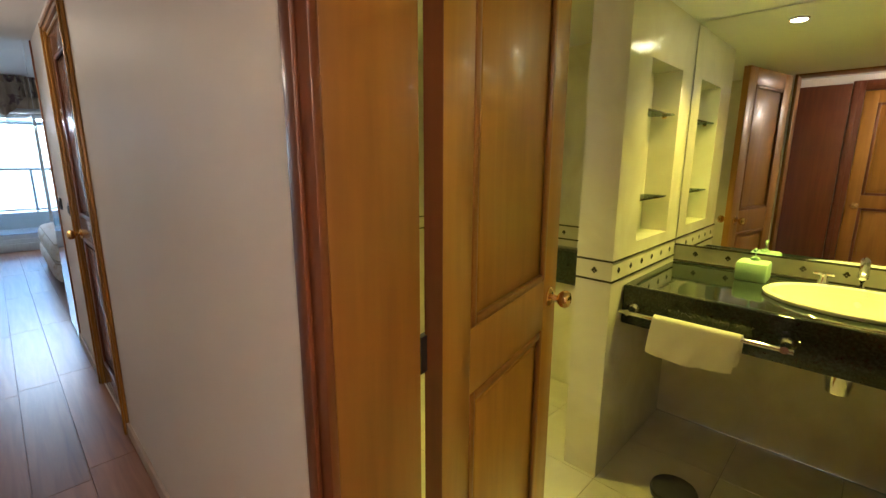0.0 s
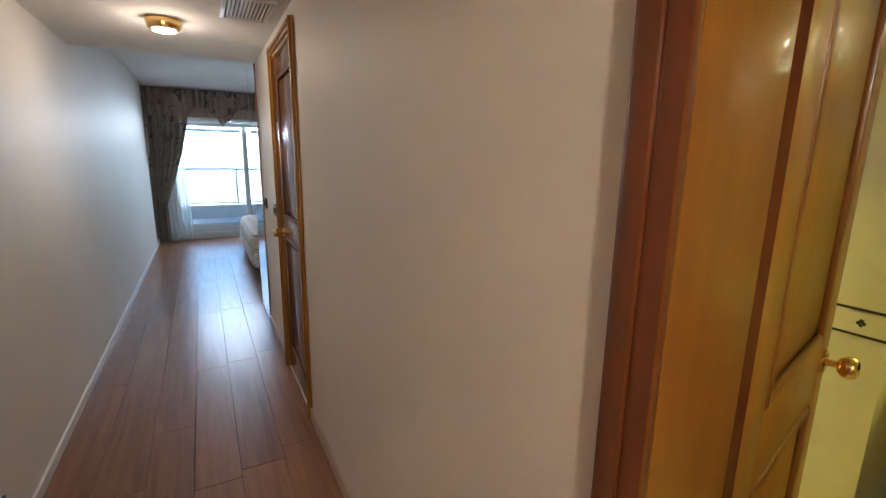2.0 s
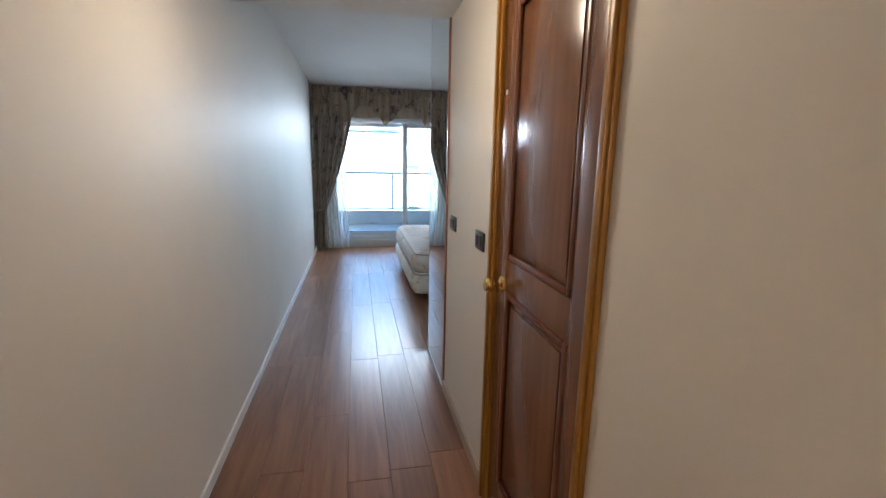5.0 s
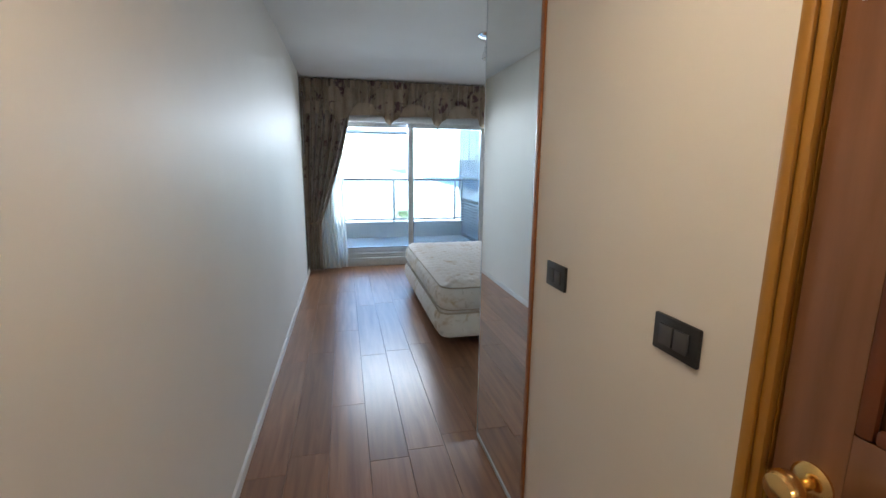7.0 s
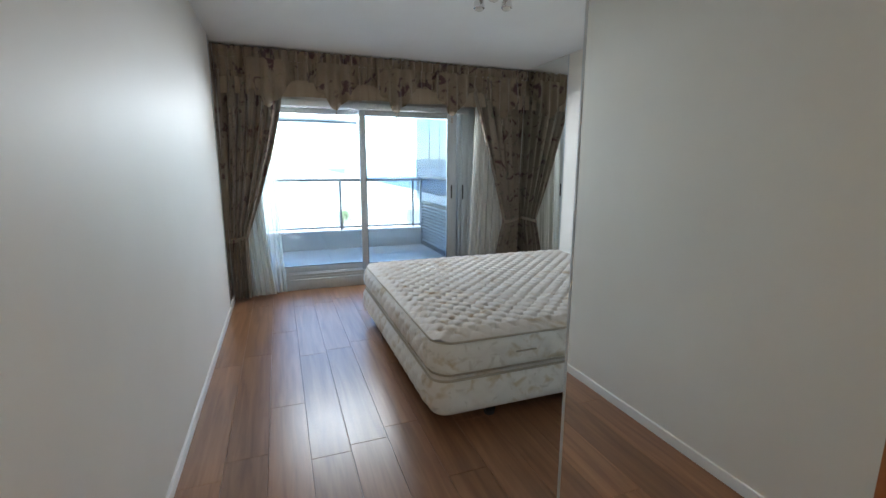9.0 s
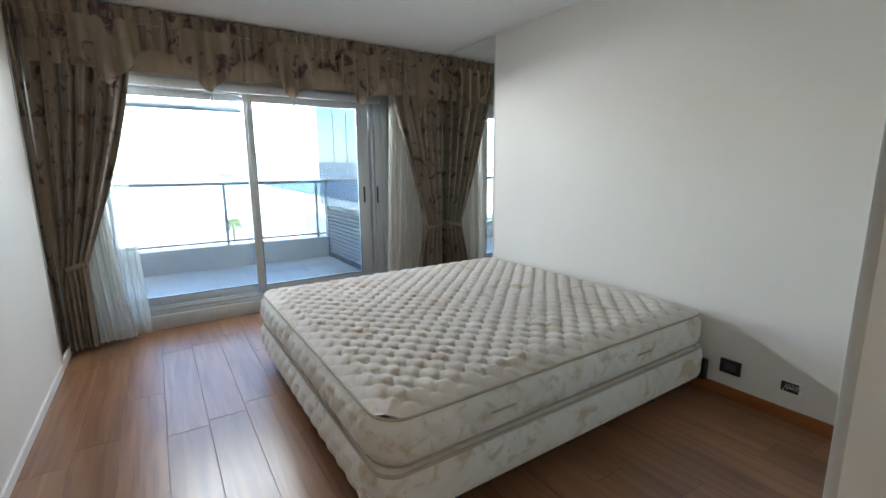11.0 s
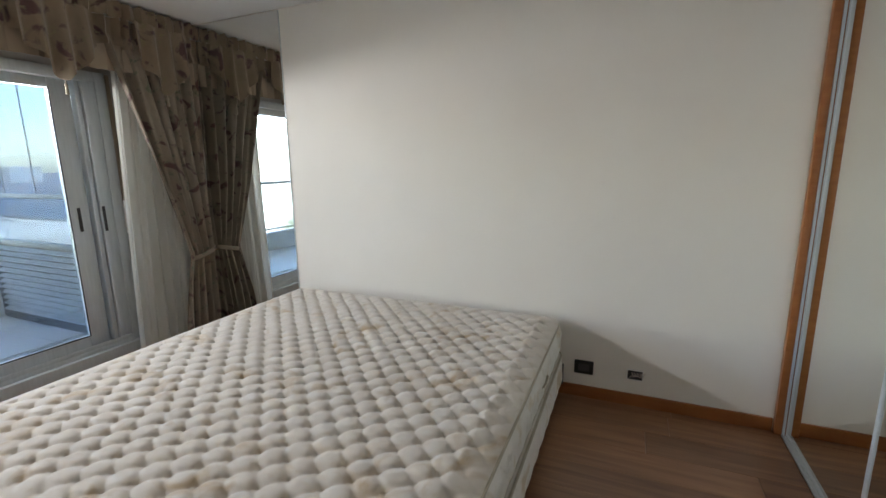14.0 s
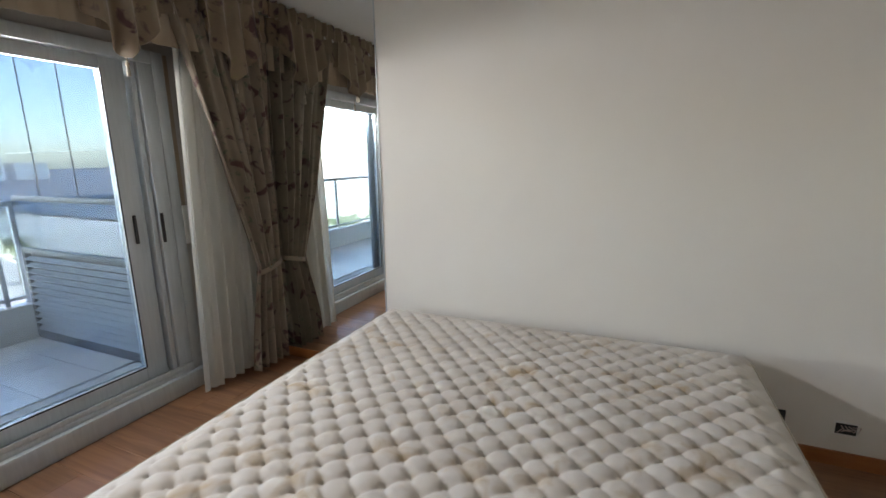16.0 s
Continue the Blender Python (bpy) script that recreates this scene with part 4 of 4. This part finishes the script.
# recess border is part of the counter's reflection, modelled on the wall
for k in range(7):
    flower((-1.75 + 0.2 * k, YM + 0.0115, 0.945), 'Y')

bm_ = thing("bathroom_mirror", (0.6, YM, 0.97), "large frameless mirror above the bathroom counter", "mirror")
part("mirror_glass", boxes((PX1 + 0.006, XBR - 0.005, YM - 0.002, YM + 0.010, 0.967, ZT - 0.004)), M_MIRROR, bm_, smooth=False)

ct = thing("counter", (0.6, 2.56, 0.70), "polished black granite bathroom counter with deep apron", "counter")
CX0, CX1, CY0, CY1 = PX1 + 0.002, XBR - 0.002, 2.245, YM + 0.008


def counter_top():
    """A slab with an oval cut for the basin."""
    bm = bmesh.new()
    n, cx, cy, a, b = 64, 0.43, 2.575, 0.262, 0.195
    outer, inner = [], []
    for i in range(n):
        t = 2 * math.pi * i / n
        dx, dy = math.cos(t), math.sin(t)
        k = min(((CX1 - cx) if dx > 0 else (cx - CX0)) / max(abs(dx), 1e-6), ((CY1 - cy) if dy > 0 else (cy - CY0)) / max(abs(dy), 1e-6))
        outer.append((cx + dx * k, cy + dy * k))
        inner.append((cx + a * dx, cy + b * dy))
    lay = [[bm.verts.new((x, y, z)) for x, y in ring_] for ring_, z in ((outer, 0.87), (inner, 0.87), (inner, 0.84), (outer, 0.84))]
    for p, q in ((0, 1), (1, 2), (2, 3), (3, 0)):
        for i in range(n):
            bm.faces.new((lay[p][i], lay[p][(i + 1) % n], lay[q][(i + 1) % n], lay[q][i]))
    bmesh.ops.recalc_face_normals(bm, faces=bm.faces[:])
    return bm


part("slab", counter_top(), M_GRANITE, ct, smooth=False)
part("apron", boxes((CX0, CX1, CY0 - 0.008, CY0 + 0.022, 0.70, 0.874), bevel=0.009), M_GRANITE, ct)

bs_ = thing("wash_basin", (0.43, 2.575, 0.87), "cream oval drop-in wash basin in black granite", "wash basin")


def basin():
    bm = bmesh.new()
    n, rings = 56, []
    for f, z in ((0.93, 0.862), (1.10, 0.872), (1.11, 0.884), (1.06, 0.892), (0.98, 0.886), (0.92, 0.855), (0.82, 0.80), (0.6, 0.755), (0.3, 0.742), (0.06, 0.740)):
        rings.append([bm.verts.new((0.43 + 0.262 * f * math.cos(2 * math.pi * i / n), 2.575 + 0.195 * f * math.sin(2 * math.pi * i / n), z)) for i in range(n)])
    for a, b in zip(rings, rings[1:]):
        for i in range(n):
            bm.faces.new((a[i], a[(i + 1) % n], b[(i + 1) % n], b[i]))
    bm.faces.new(rings[-1])
    bmesh.ops.recalc_face_normals(bm, faces=bm.faces[:])
    return bm


part("bowl", basin(), M_PORC, bs_)
part("drain", lathe(bmesh.new(), [(0.022, 0.0), (0.022, 0.004), (0.012, 0.006)], (0.43, 2.575, 0.741), seg=20), M_CHROME, bs_)
part("overflow", lathe(bmesh.new(), [(0.013, 0.0), (0.012, -0.004)], (0.43, 2.745, 0.835), 'Y', 16), M_CHROME, bs_)

tp = thing("tap", (0.43, 2.83, 0.87), "chrome basin tap with two cross handles", "tap")
sp_ = part("spout", tube(bmesh.new(), [(0.43, 2.83, 0.87), (0.43, 2.83, 0.93), (0.43, 2.82, 0.965), (0.43, 2.79, 0.975), (0.43, 2.745, 0.955), (0.43, 2.735, 0.94)],
                         [0.024, 0.019, 0.017, 0.016, 0.013, 0.012], 16), M_CHROME, tp)
for hx in (0.31, 0.55):
    hd = part("handle_base", lathe(bmesh.new(), [(0.027, 0.0), (0.022, 0.012), (0.014, 0.03), (0.016, 0.045), (0.010, 0.058)], (hx, 2.83, 0.87), seg=20), M_CHROME, tp)
    part("cross_handle", boxes((hx - 0.036, hx + 0.036, 2.823, 2.837, 0.915, 0.928), (hx - 0.007, hx + 0.007, 2.794, 2.866, 0.9155, 0.9285), bevel=0.004), M_CHROME, hd)

tr = thing("towel_rail", (0.02, 2.2, 0.77), "chrome towel rail fixed to the granite apron", "towel rail")
part("bar", tube(bmesh.new(), [(-0.28, 2.175, 0.775), (0.30, 2.175, 0.775)], 0.009, 14), M_CHROME, tr)
for x in (-0.245, 0.275):
    part("bracket", lathe(bmesh.new(), [(0.027, 0.0), (0.026, -0.006), (0.016, -0.016), (0.011, -0.030), (0.013, -0.062), (0.013, -0.072)], (x, CY0 - 0.009, 0.778), 'Y', 20), M_CHROME, tr)

tw = thing("towel", (0.0, 2.17, 0.70), "small cream hand towel folded over the rail", "towel")


def towel(u, v):
    x = -0.145 + 0.295 * u + 0.008 * math.sin(v * 5)
    s = v * 2 - 1
    a = math.pi * max(-1, min(1, s * 4))
    r = 0.0135
    if abs(s) < 0.12:
        th = s / 0.12 * math.pi / 2
        y, z = 2.175 - r * math.sin(th), 0.776 + r * math.cos(th)
    else:
        d = (abs(s) - 0.12) / 0.88
        y = 2.175 - math.copysign(r, s) + 0.004 * math.sin(u * 17 + d * 3) * d - (0.010 * d if s > 0 else 0)
        z = 0.776 - (0.135 + 0.012 * math.sin(u * 4)) * d * (1 if s > 0 else 0.9)
    return (x, y, z)


part("cloth", sheet(40, 60, towel, 0.005), M_TOWEL, tw)

tb = thing("soap_dispenser", (0.075, 2.74, 0.87), "pale green square soap dispenser on black granite", "soap dispenser")
part("box", boxes((0.015, 0.135, 2.68, 2.80, 0.87, 0.955), bevel=0.012), M_GREEN, tb)
part("slot_collar", lathe(bmesh.new(), [(0.018, 0.0), (0.018, 0.012), (0.010, 0.016)], (0.075, 2.755, 0.955), seg=18), M_GREEN, tb)
part("pump", tube(bmesh.new(), [(0.075, 2.755, 0.968), (0.075, 2.755, 1.0), (0.075, 2.745, 1.008), (0.075, 2.715, 1.004)], 0.006, 10), M_GREEN, tb)

tpn = thing("siphon", (0.42, 2.42, 0.58), "chrome bottle siphon under the counter", "siphon")
part("bottle", lathe(bmesh.new(), [(0.020, 0.0), (0.034, 0.008), (0.040, 0.05), (0.040, 0.085), (0.020, 0.095), (0.018, 0.165)], (0.42, 2.42, 0.575), seg=22), M_CHROME, tpn)
part("outlet_pipe", tube(bmesh.new(), [(0.42, 2.45, 0.65), (0.42, 2.60, 0.65), (0.42, YM + 0.012, 0.65)], 0.016, 12), M_CHROME, tpn)

for bx, by in ((0.05, 2.62), (0.85, 2.62), (-1.1, 1.7)):
    dl = thing("downlight", (bx, by, ZT), "small lit recessed ceiling downlight", "downlight", "bathroom downlights")
    part("trim_ring", lathe(bmesh.new(), [(0.042, 0.0), (0.040, -0.005), (0.033, -0.007)], (bx, by, ZT), seg=28), M_CHROME, dl)
    part("lens", lathe(bmesh.new(), [(0.031, -0.0072), (0.028, -0.009), (0.015, -0.010)], (bx, by, ZT), seg=24), M_BATHBULB, dl)

# solid slab modelled in place of a reflection of the counter
lg_ = thing("ledge", (-1.2, 2.82, 0.66), "dark slab in the shower recess standing in for the counter's reflection", "ledge")
part("slab", boxes((XBL + 0.002, PX0 - 0.002, 2.74, YM + 0.010, 0.66, 0.86), bevel=0.006), M_GRANITE, lg_)
part("support", boxes((XBL + 0.002, PX0 - 0.002, 2.78, YM + 0.010, 0.0, 0.659)), M_MARBLE, lg_)
dp = thing("wall_dispenser", (-1.03, YM, 1.38), "grey wall-mounted soap dispenser", "dispenser")
part("body", boxes((-1.085, -0.985, YM - 0.07, YM + 0.011, 1.28, 1.47), bevel=0.02), M_RUBBER, dp)
part("button", boxes((-1.06, -1.01, YM - 0.085, YM - 0.069, 1.30, 1.33), bevel=0.004), M_BLACK, dp)

wc = thing("toilet", (-0.95, 1.35, 0), "white porcelain toilet behind the bathroom door", "toilet")
part("cistern", boxes((-1.16, -0.78, YB + 0.014, YB + 0.20, 0.38, 0.76), bevel=0.03), M_PORC, wc)
part("lid", lathe(bmesh.new(), [(0.19, 0.0), (0.20, 0.012), (0.18, 0.024), (0.05, 0.028)], (-0.97, 1.32, 0.40)), M_PORC, wc)
part("pan", lathe(bmesh.new(), [(0.12, 0.0), (0.11, 0.12), (0.15, 0.28), (0.20, 0.38), (0.19, 0.40)], (-0.97, 1.32, 0.0)), M_PORC, wc)

bn = thing("waste_bin", (0.0, 2.33, 0), "low dark metal waste bin on the bathroom floor", "waste bin")
part("body", lathe(bmesh.new(), [(0.085, 0.0), (0.088, 0.004), (0.092, 0.028), (0.088, 0.034)], (-0.01, 2.235, 0.0)), M_BLACK, bn)
part("lid", lathe(bmesh.new(), [(0.090, 0.034), (0.086, 0.042), (0.04, 0.052), (0.012, 0.054)], (-0.01, 2.235, 0.0)), M_RUBBER, bn)

# ---- balcony ----
XE, YE, YS = -10.25, 2.24, -1.3
M_KERB = mat("white_kerb_paint", (0.74, 0.74, 0.72), (0.80, 0.80, 0.78), 0.6, scale=3, bump=0.15)
bal = solid("balcony_slab", boxes((XE - 0.12, -9.02, YS, YE + 0.02, -0.25, 0.16)), M_CONC, "balcony slab under pale tiles", "balcony floor")
solid("balcony_soffit", boxes((XE - 0.36, -9.02, YS, YE + 0.9, 2.32, 2.6)), M_SOFFIT, "stained underside of the balcony above", "ceiling")
solid("balcony_kerb", boxes((XE - 0.12, XE, YS, YE + 0.05, 0.16, 0.44), bevel=0.01), M_KERB, "white painted kerb along the balcony edge", "kerb")
solid("balcony_wall_south", boxes((XE - 0.12, -9.02, YS - 0.1, YS, -0.25, 2.32)), M_CONC, "plain side wall of the balcony", "wall")
solid("facade", boxes((-9.11, -9.025, YS, YL - 0.0, -0.25, 2.6), (-9.11, -9.025, YH, 4.2, -14, 2.6), (-9.11, -9.025, -1.2, YH, -14, -0.25), (-9.11, -9.025, 2.47, YH, -0.25, 2.6)), M_CONC, "pale rendered outer facade", "facade")
rl = thing("balcony_railing", (XE - 0.06, 0.6, 0.44), "aluminium balcony railing with glass infill", "railing")
part("top_rail", boxes((XE - 0.085, XE - 0.035, YS, YE, 1.175, 1.215), bevel=0.008), M_SLAT, rl)
part("bottom_rail", boxes((XE - 0.075, XE - 0.045, YS, YE, 0.475, 0.50), bevel=0.004), M_SLAT, rl)
posts = (-1.25, -0.2, 0.93, 2.06, 2.19)
for y in posts:
    part("post", boxes((XE - 0.08, XE - 0.045, y - 0.016, y + 0.016, 0.44, 1.175), bevel=0.004), M_SLAT, rl)
for a, b in zip(posts, posts[1:]):
    g = part("glass_panel", boxes((XE - 0.064, XE - 0.056, a + 0.017, b - 0.017, 0.501, 1.174)), M_RAILGLASS, rl, smooth=False)
    g.visible_shadow = False

YV = 2.20
lv = thing("louvre_screen", (-9.6, YV, 0.169), "grey metal louvre screen at the balcony side", "louvre")
part("frame", boxes((XE, XE + 0.035, YV - 0.02, YV + 0.02, 0.235, 0.87), (-8.94, -8.903, YV - 0.02, YV + 0.02, 0.235, 0.87), (XE + 0.035, -8.94, YV - 0.02, YV + 0.02, 0.835, 0.87),
                    (XE, -8.903, YV - 0.02, YV + 0.02, 0.169, 0.235), bevel=0.003), M_GREYALU, lv)
for i in range(12):
    z = 0.250 + i * 0.049
    sl = sheet(1, 3, lambda u, v, z=z: (XE + 0.035 + (-8.99 - XE - 0.035) * u, YV - 0.034 + 0.044 * v, z + 0.018 * (v ** 1.4)), 0.004)
    part("slat", sl, M_SLAT, lv)
# black sheet added behind the slats, standing in for shade in the gaps
part("shade_backing", boxes((XE + 0.035, -8.94, YV + 0.021, YV + 0.03, 0.235, 0.835)), M_BLACK, lv)
gs = thing("glass_screen", (-9.6, YV, 0.87), "tinted glass wind screen above the louvres", "glass screen")
g = part("pane", boxes((XE - 0.30, -8.903, YV - 0.004, YV + 0.004, 0.872, 2.318)), M_TINT, gs, smooth=False)
g.visible_shadow = False
part("rail", boxes((XE, -8.903, YV - 0.02, YV + 0.02, 1.215, 1.255), bevel=0.006), M_GREYALU, gs)
part("joint_bar", boxes((XE, -8.903, YV - 0.005, YV + 0.005, 1.55, 1.553)), M_ALU, gs)
for x in (-9.9, -9.45):
    part("seam", boxes((x - 0.0007, x + 0.0007, YV - 0.005, YV + 0.005, 1.256, 2.318)), M_ALU, gs)

# ---- outside: shore, sea, far buildings, palms, boats ----
GZ = -14.0
solid("ground", sheet(40, 40, lambda u, v: (-3000 + 6000 * u, -3000 + 6000 * v, GZ)), M_SAND, "pale sandy ground with paths running to the shore", "ground")
solid("water", sheet(8, 8, lambda u, v: (-3000 + 2955 * u + 0 * v, 70 + 2900 * v + 180 * (1 - u), GZ + 0.6)), M_SEA, "blue-grey sea reaching the horizon", "water")
solid("road", sheet(30, 1, lambda u, v: (-160 + 190 * u, 14 + 9 * v + 30 * (1 - u) ** 2, GZ + 0.1)), M_ROAD, "grey asphalt promenade road below the building", "road")
solid("verge", sheet(30, 2, lambda u, v: (-90 + 100 * u, 8 + 5 * v, GZ + 0.15)), M_GRASS, "dry grass verge beside the road", "verge")


def far_building(x, y, w, d, floors, name_label):
    t = thing("apartment_building", (x, y, GZ), name_label, "building", "far buildings")
    h = floors * 3.1
    part("wall", boxes((x - d / 2, x + d / 2, y - w / 2, y + w / 2, GZ, GZ + h)), M_FACADE, t)
    part("roof", boxes((x - d / 2 - 0.5, x + d / 2 + 0.5, y - w / 2 - 0.5, y + w / 2 + 0.5, GZ + h, GZ + h + 1.2)), M_FACADE, t)
    for f in range(floors):
        part("window_band", boxes((x + d / 2, x + d / 2 + 0.3, y - w / 2 + 1, y + w / 2 - 1, GZ + f * 3.1 + 1.0, GZ + f * 3.1 + 2.7)), M_BLUEGLASS, t)


far_building(-620, 118, 62, 24, 12, "blue and white apartment block on the shore")
far_building(-640, 205, 95, 24, 8, "long white apartment block on the shore")
far_building(-650, 282, 30, 22, 6, "low white block near the water")


def palm(x, y, h, seed, label):
    rnd = random.Random(seed)
    t = thing("palm_tree", (x, y, GZ), label, "palm tree", "palms")
    lean = rnd.uniform(-0.4, 0.4)
    part("trunk", tube(bmesh.new(), [(x + lean * k * k / 16, y, GZ + h * k / 4) for k in range(5)], [0.34, 0.26, 0.23, 0.22, 0.26], 10), M_TRUNK, t)
    bm = bmesh.new()
    top = Vector((x + lean, y, GZ + h))
    for k in range(34):
        a, up, ln = rnd.uniform(0, 6.283), rnd.uniform(-0.2, 1.1), rnd.uniform(1.8, 2.7)
        d = Vector((math.cos(a), math.sin(a), 0))
        side = Vector((-d.y, d.x, 0))
        spine = [top + d * ln * s + Vector((0, 0, ln * (up * s - 1.1 * s * s))) for s in (0, 0.25, 0.5, 0.75, 1.0)]
        for p, q, w in zip(spine, spine[1:], (0.30, 0.42, 0.36, 0.2)):
            for sg in (-1, 1):
                for m in range(3):
                    b0 = p.lerp(q, m / 3)
                    b1 = p.lerp(q, (m + 0.7) / 3)
                    tip = b1 + side * sg * w * 1.4 + d * 0.25 - Vector((0, 0, 0.22))
                    bm.faces.new([bm.verts.new(c) for c in (b0, b1, tip)])
    part("crown", bm, M_LEAF, t)


for i, (x, y, h) in enumerate(((-72, 22, 5), (-80, 30, 6), (-66, 31, 4.5), (-75, -4, 5), (-58, -22, 6), (-46, -30, 9.5), (-40, -33, 8.5), (-34, 14, 4.0), (-52, -35, 7), (-38, -38, 7), (-95, 12, 6))):
    palm(x, y, h, i + 3, "green palm tree on the pale sand")

def broad_tree(x, y, h, r0, seed):
    """A leafy tree: trunk, limbs and a crown of many small leaves in clumps."""
    rnd = random.Random(seed)
    t = thing("leafy_tree", (x, y, GZ), "broad green leafy tree beside the sandy lot", "tree", "leafy trees")
    top = Vector((x, y, GZ + h * 0.55))
    part("trunk", tube(bmesh.new(), [(x, y, GZ), (x + 0.1, y, GZ + h * 0.3), top], [0.30, 0.24, 0.16], 10), M_TRUNK, t)
    limbs, leaves = bmesh.new(), bmesh.new()
    for k in range(16):
        a, e, ln = rnd.uniform(0, 6.283), rnd.uniform(0.0, 1.3), rnd.uniform(0.55, 1.0) * r0
        tip = top + Vector((math.cos(a) * math.cos(e), math.sin(a) * math.cos(e), math.sin(e) * 1.1)) * ln
        tube(limbs, [top, top.lerp(tip, 0.5) + Vector((0, 0, 0.15)), tip], [0.10, 0.06, 0.02], 5)
        for m in range(150):
            c = tip + Vector((rnd.gauss(0, 0.36), rnd.gauss(0, 0.36), rnd.gauss(0, 0.28))) * r0 * 0.62
            u = Vector((rnd.uniform(-1, 1), rnd.uniform(-1, 1), rnd.uniform(-0.6, 0.6))).normalized() * 0.16
            v = Vector((rnd.uniform(-1, 1), rnd.uniform(-1, 1), rnd.uniform(-1, 1))).normalized() * 0.13
            leaves.faces.new([leaves.verts.new(p) for p in (c - u, c + v, c + u, c - v)])
    part("limbs", limbs, M_TRUNK, t)
    part("crown", leaves, M_LEAF, t)


for i, (x, y, h, r0) in enumerate(((-42, -44, 9.5, 2.6), (-47, -41, 9.0, 2.4), (-38, -47, 10.2, 2.8), (-52, -49, 9.6, 2.7), (-33, -50, 9.2, 2.5), (-57, -38, 8.0, 2.2))):
    broad_tree(x, y, h, r0, 40 + i)

# marina: boats and masts
bt = bmesh.new()
rnd_ = random.Random(5)
for i in range(60):
    bx, by = rnd_.uniform(-330, -110), 0
    by = -0.55 * bx + rnd_.uniform(5, 75)
    ln = rnd_.uniform(5, 9)
    box(bt, bx - ln / 2, bx + ln / 2, by - 1.2, by + 1.2, GZ + 0.7, GZ + 1.9, bevel=0.3, seg=1)
    box(bt, bx - ln / 6, bx + ln / 6, by - 0.8, by + 0.8, GZ + 1.9, GZ + 2.7)
    box(bt, bx - 0.09, bx + 0.09, by - 0.09, by + 0.09, GZ + 1.9, GZ + rnd_.uniform(9, 13))
solid("boats", bt, M_FACADE, "moored white boats with thin masts in the marina", "boats", kind="stuff")
solid("breakwater", sheet(30, 1, lambda u, v: (-900 + 850 * u, 560 - 420 * u + 16 * v, GZ + 1.6)), M_SAND, "low sandy breakwater across the marina", "breakwater")
pl = thing("orange_post", (-22, 24.0, GZ), "orange painted post beside the road", "post")
part("shaft", lathe(bmesh.new(), [(0.35, 0.0), (0.30, 4.0), (0.26, 7.5), (0.1, 7.7)], (-22, 24.0, GZ), seg=14), M_ORANGE, pl)

# ---- floor planks and tiles ----
PW = (YR - YL) / 6


def plank_mesh(ln, wd):
    bm = bmesh.new()
    box(bm, 0, ln - 0.0012, 0, wd - 0.0012, -0.012, 0.0)
    bmesh.ops.bevel(bm, geom=[e for e in bm.edges if all(v.co.z > -0.001 for v in e.verts)], offset=0.0012, segments=1, affect='EDGES')
    return mesh_of("plank", bm, M_PLANK, False)


rp = random.Random(11)
cache = {}
yy = YL
while yy < YH - 0.01:
    wd = min(PW, YH - yy)
    xa, xb = -8.77, (XR if yy < YR - 0.01 else -3.86)
    x = xa - rp.uniform(0, 1.2)
    while x < xb:
        a, b = max(x, xa), min(x + 1.25, xb)
        if b - a > 0.02:
            key = (round(b - a, 2), round(wd, 3))
            if key not in cache:
                cache[key] = plank_mesh(b - a, wd)
            ob = new("plank", cache[key])
            ob.location = (a, yy, 0)
            ob.parent = floor
        x += 1.25
    yy += PW


def tile_grid(x0, x1, y0, y1, s, parent, material, z, angle=0):
    """Square tiles with recessed joints."""
    bm = bmesh.new()
    box(bm, 0.0015, s - 0.0015, 0.0015, s - 0.0015, -0.009, 0.0)
    bmesh.ops.bevel(bm, geom=[e for e in bm.edges if all(v.co.z > -0.001 for v in e.verts)], offset=0.0012, segments=1, affect='EDGES')
    me = mesh_of("tile", bm, material, False)
    y = y0
    while y < y1 - 0.01:
        x = x0
        while x < x1 - 0.01:
            ob = new("tile", me)
            ob.location = (x, y, z)
            ob.scale = (min(1, (x1 - x) / s), min(1, (y1 - y) / s), 1)
            ob.parent = parent
            x += s
        y += s


tile_grid(XBL, XBR, YB, YM, 0.40, bfloor, M_MARBLE_F, 0.0)
tile_grid(-0.128, 0.64, YR + 0.002, YB, 0.40, bfloor, M_MARBLE_F, 0.0)
tile_grid(XE, -9.11, YS, YE - 0.02, 0.33, bal, M_BALTILE, 0.169)
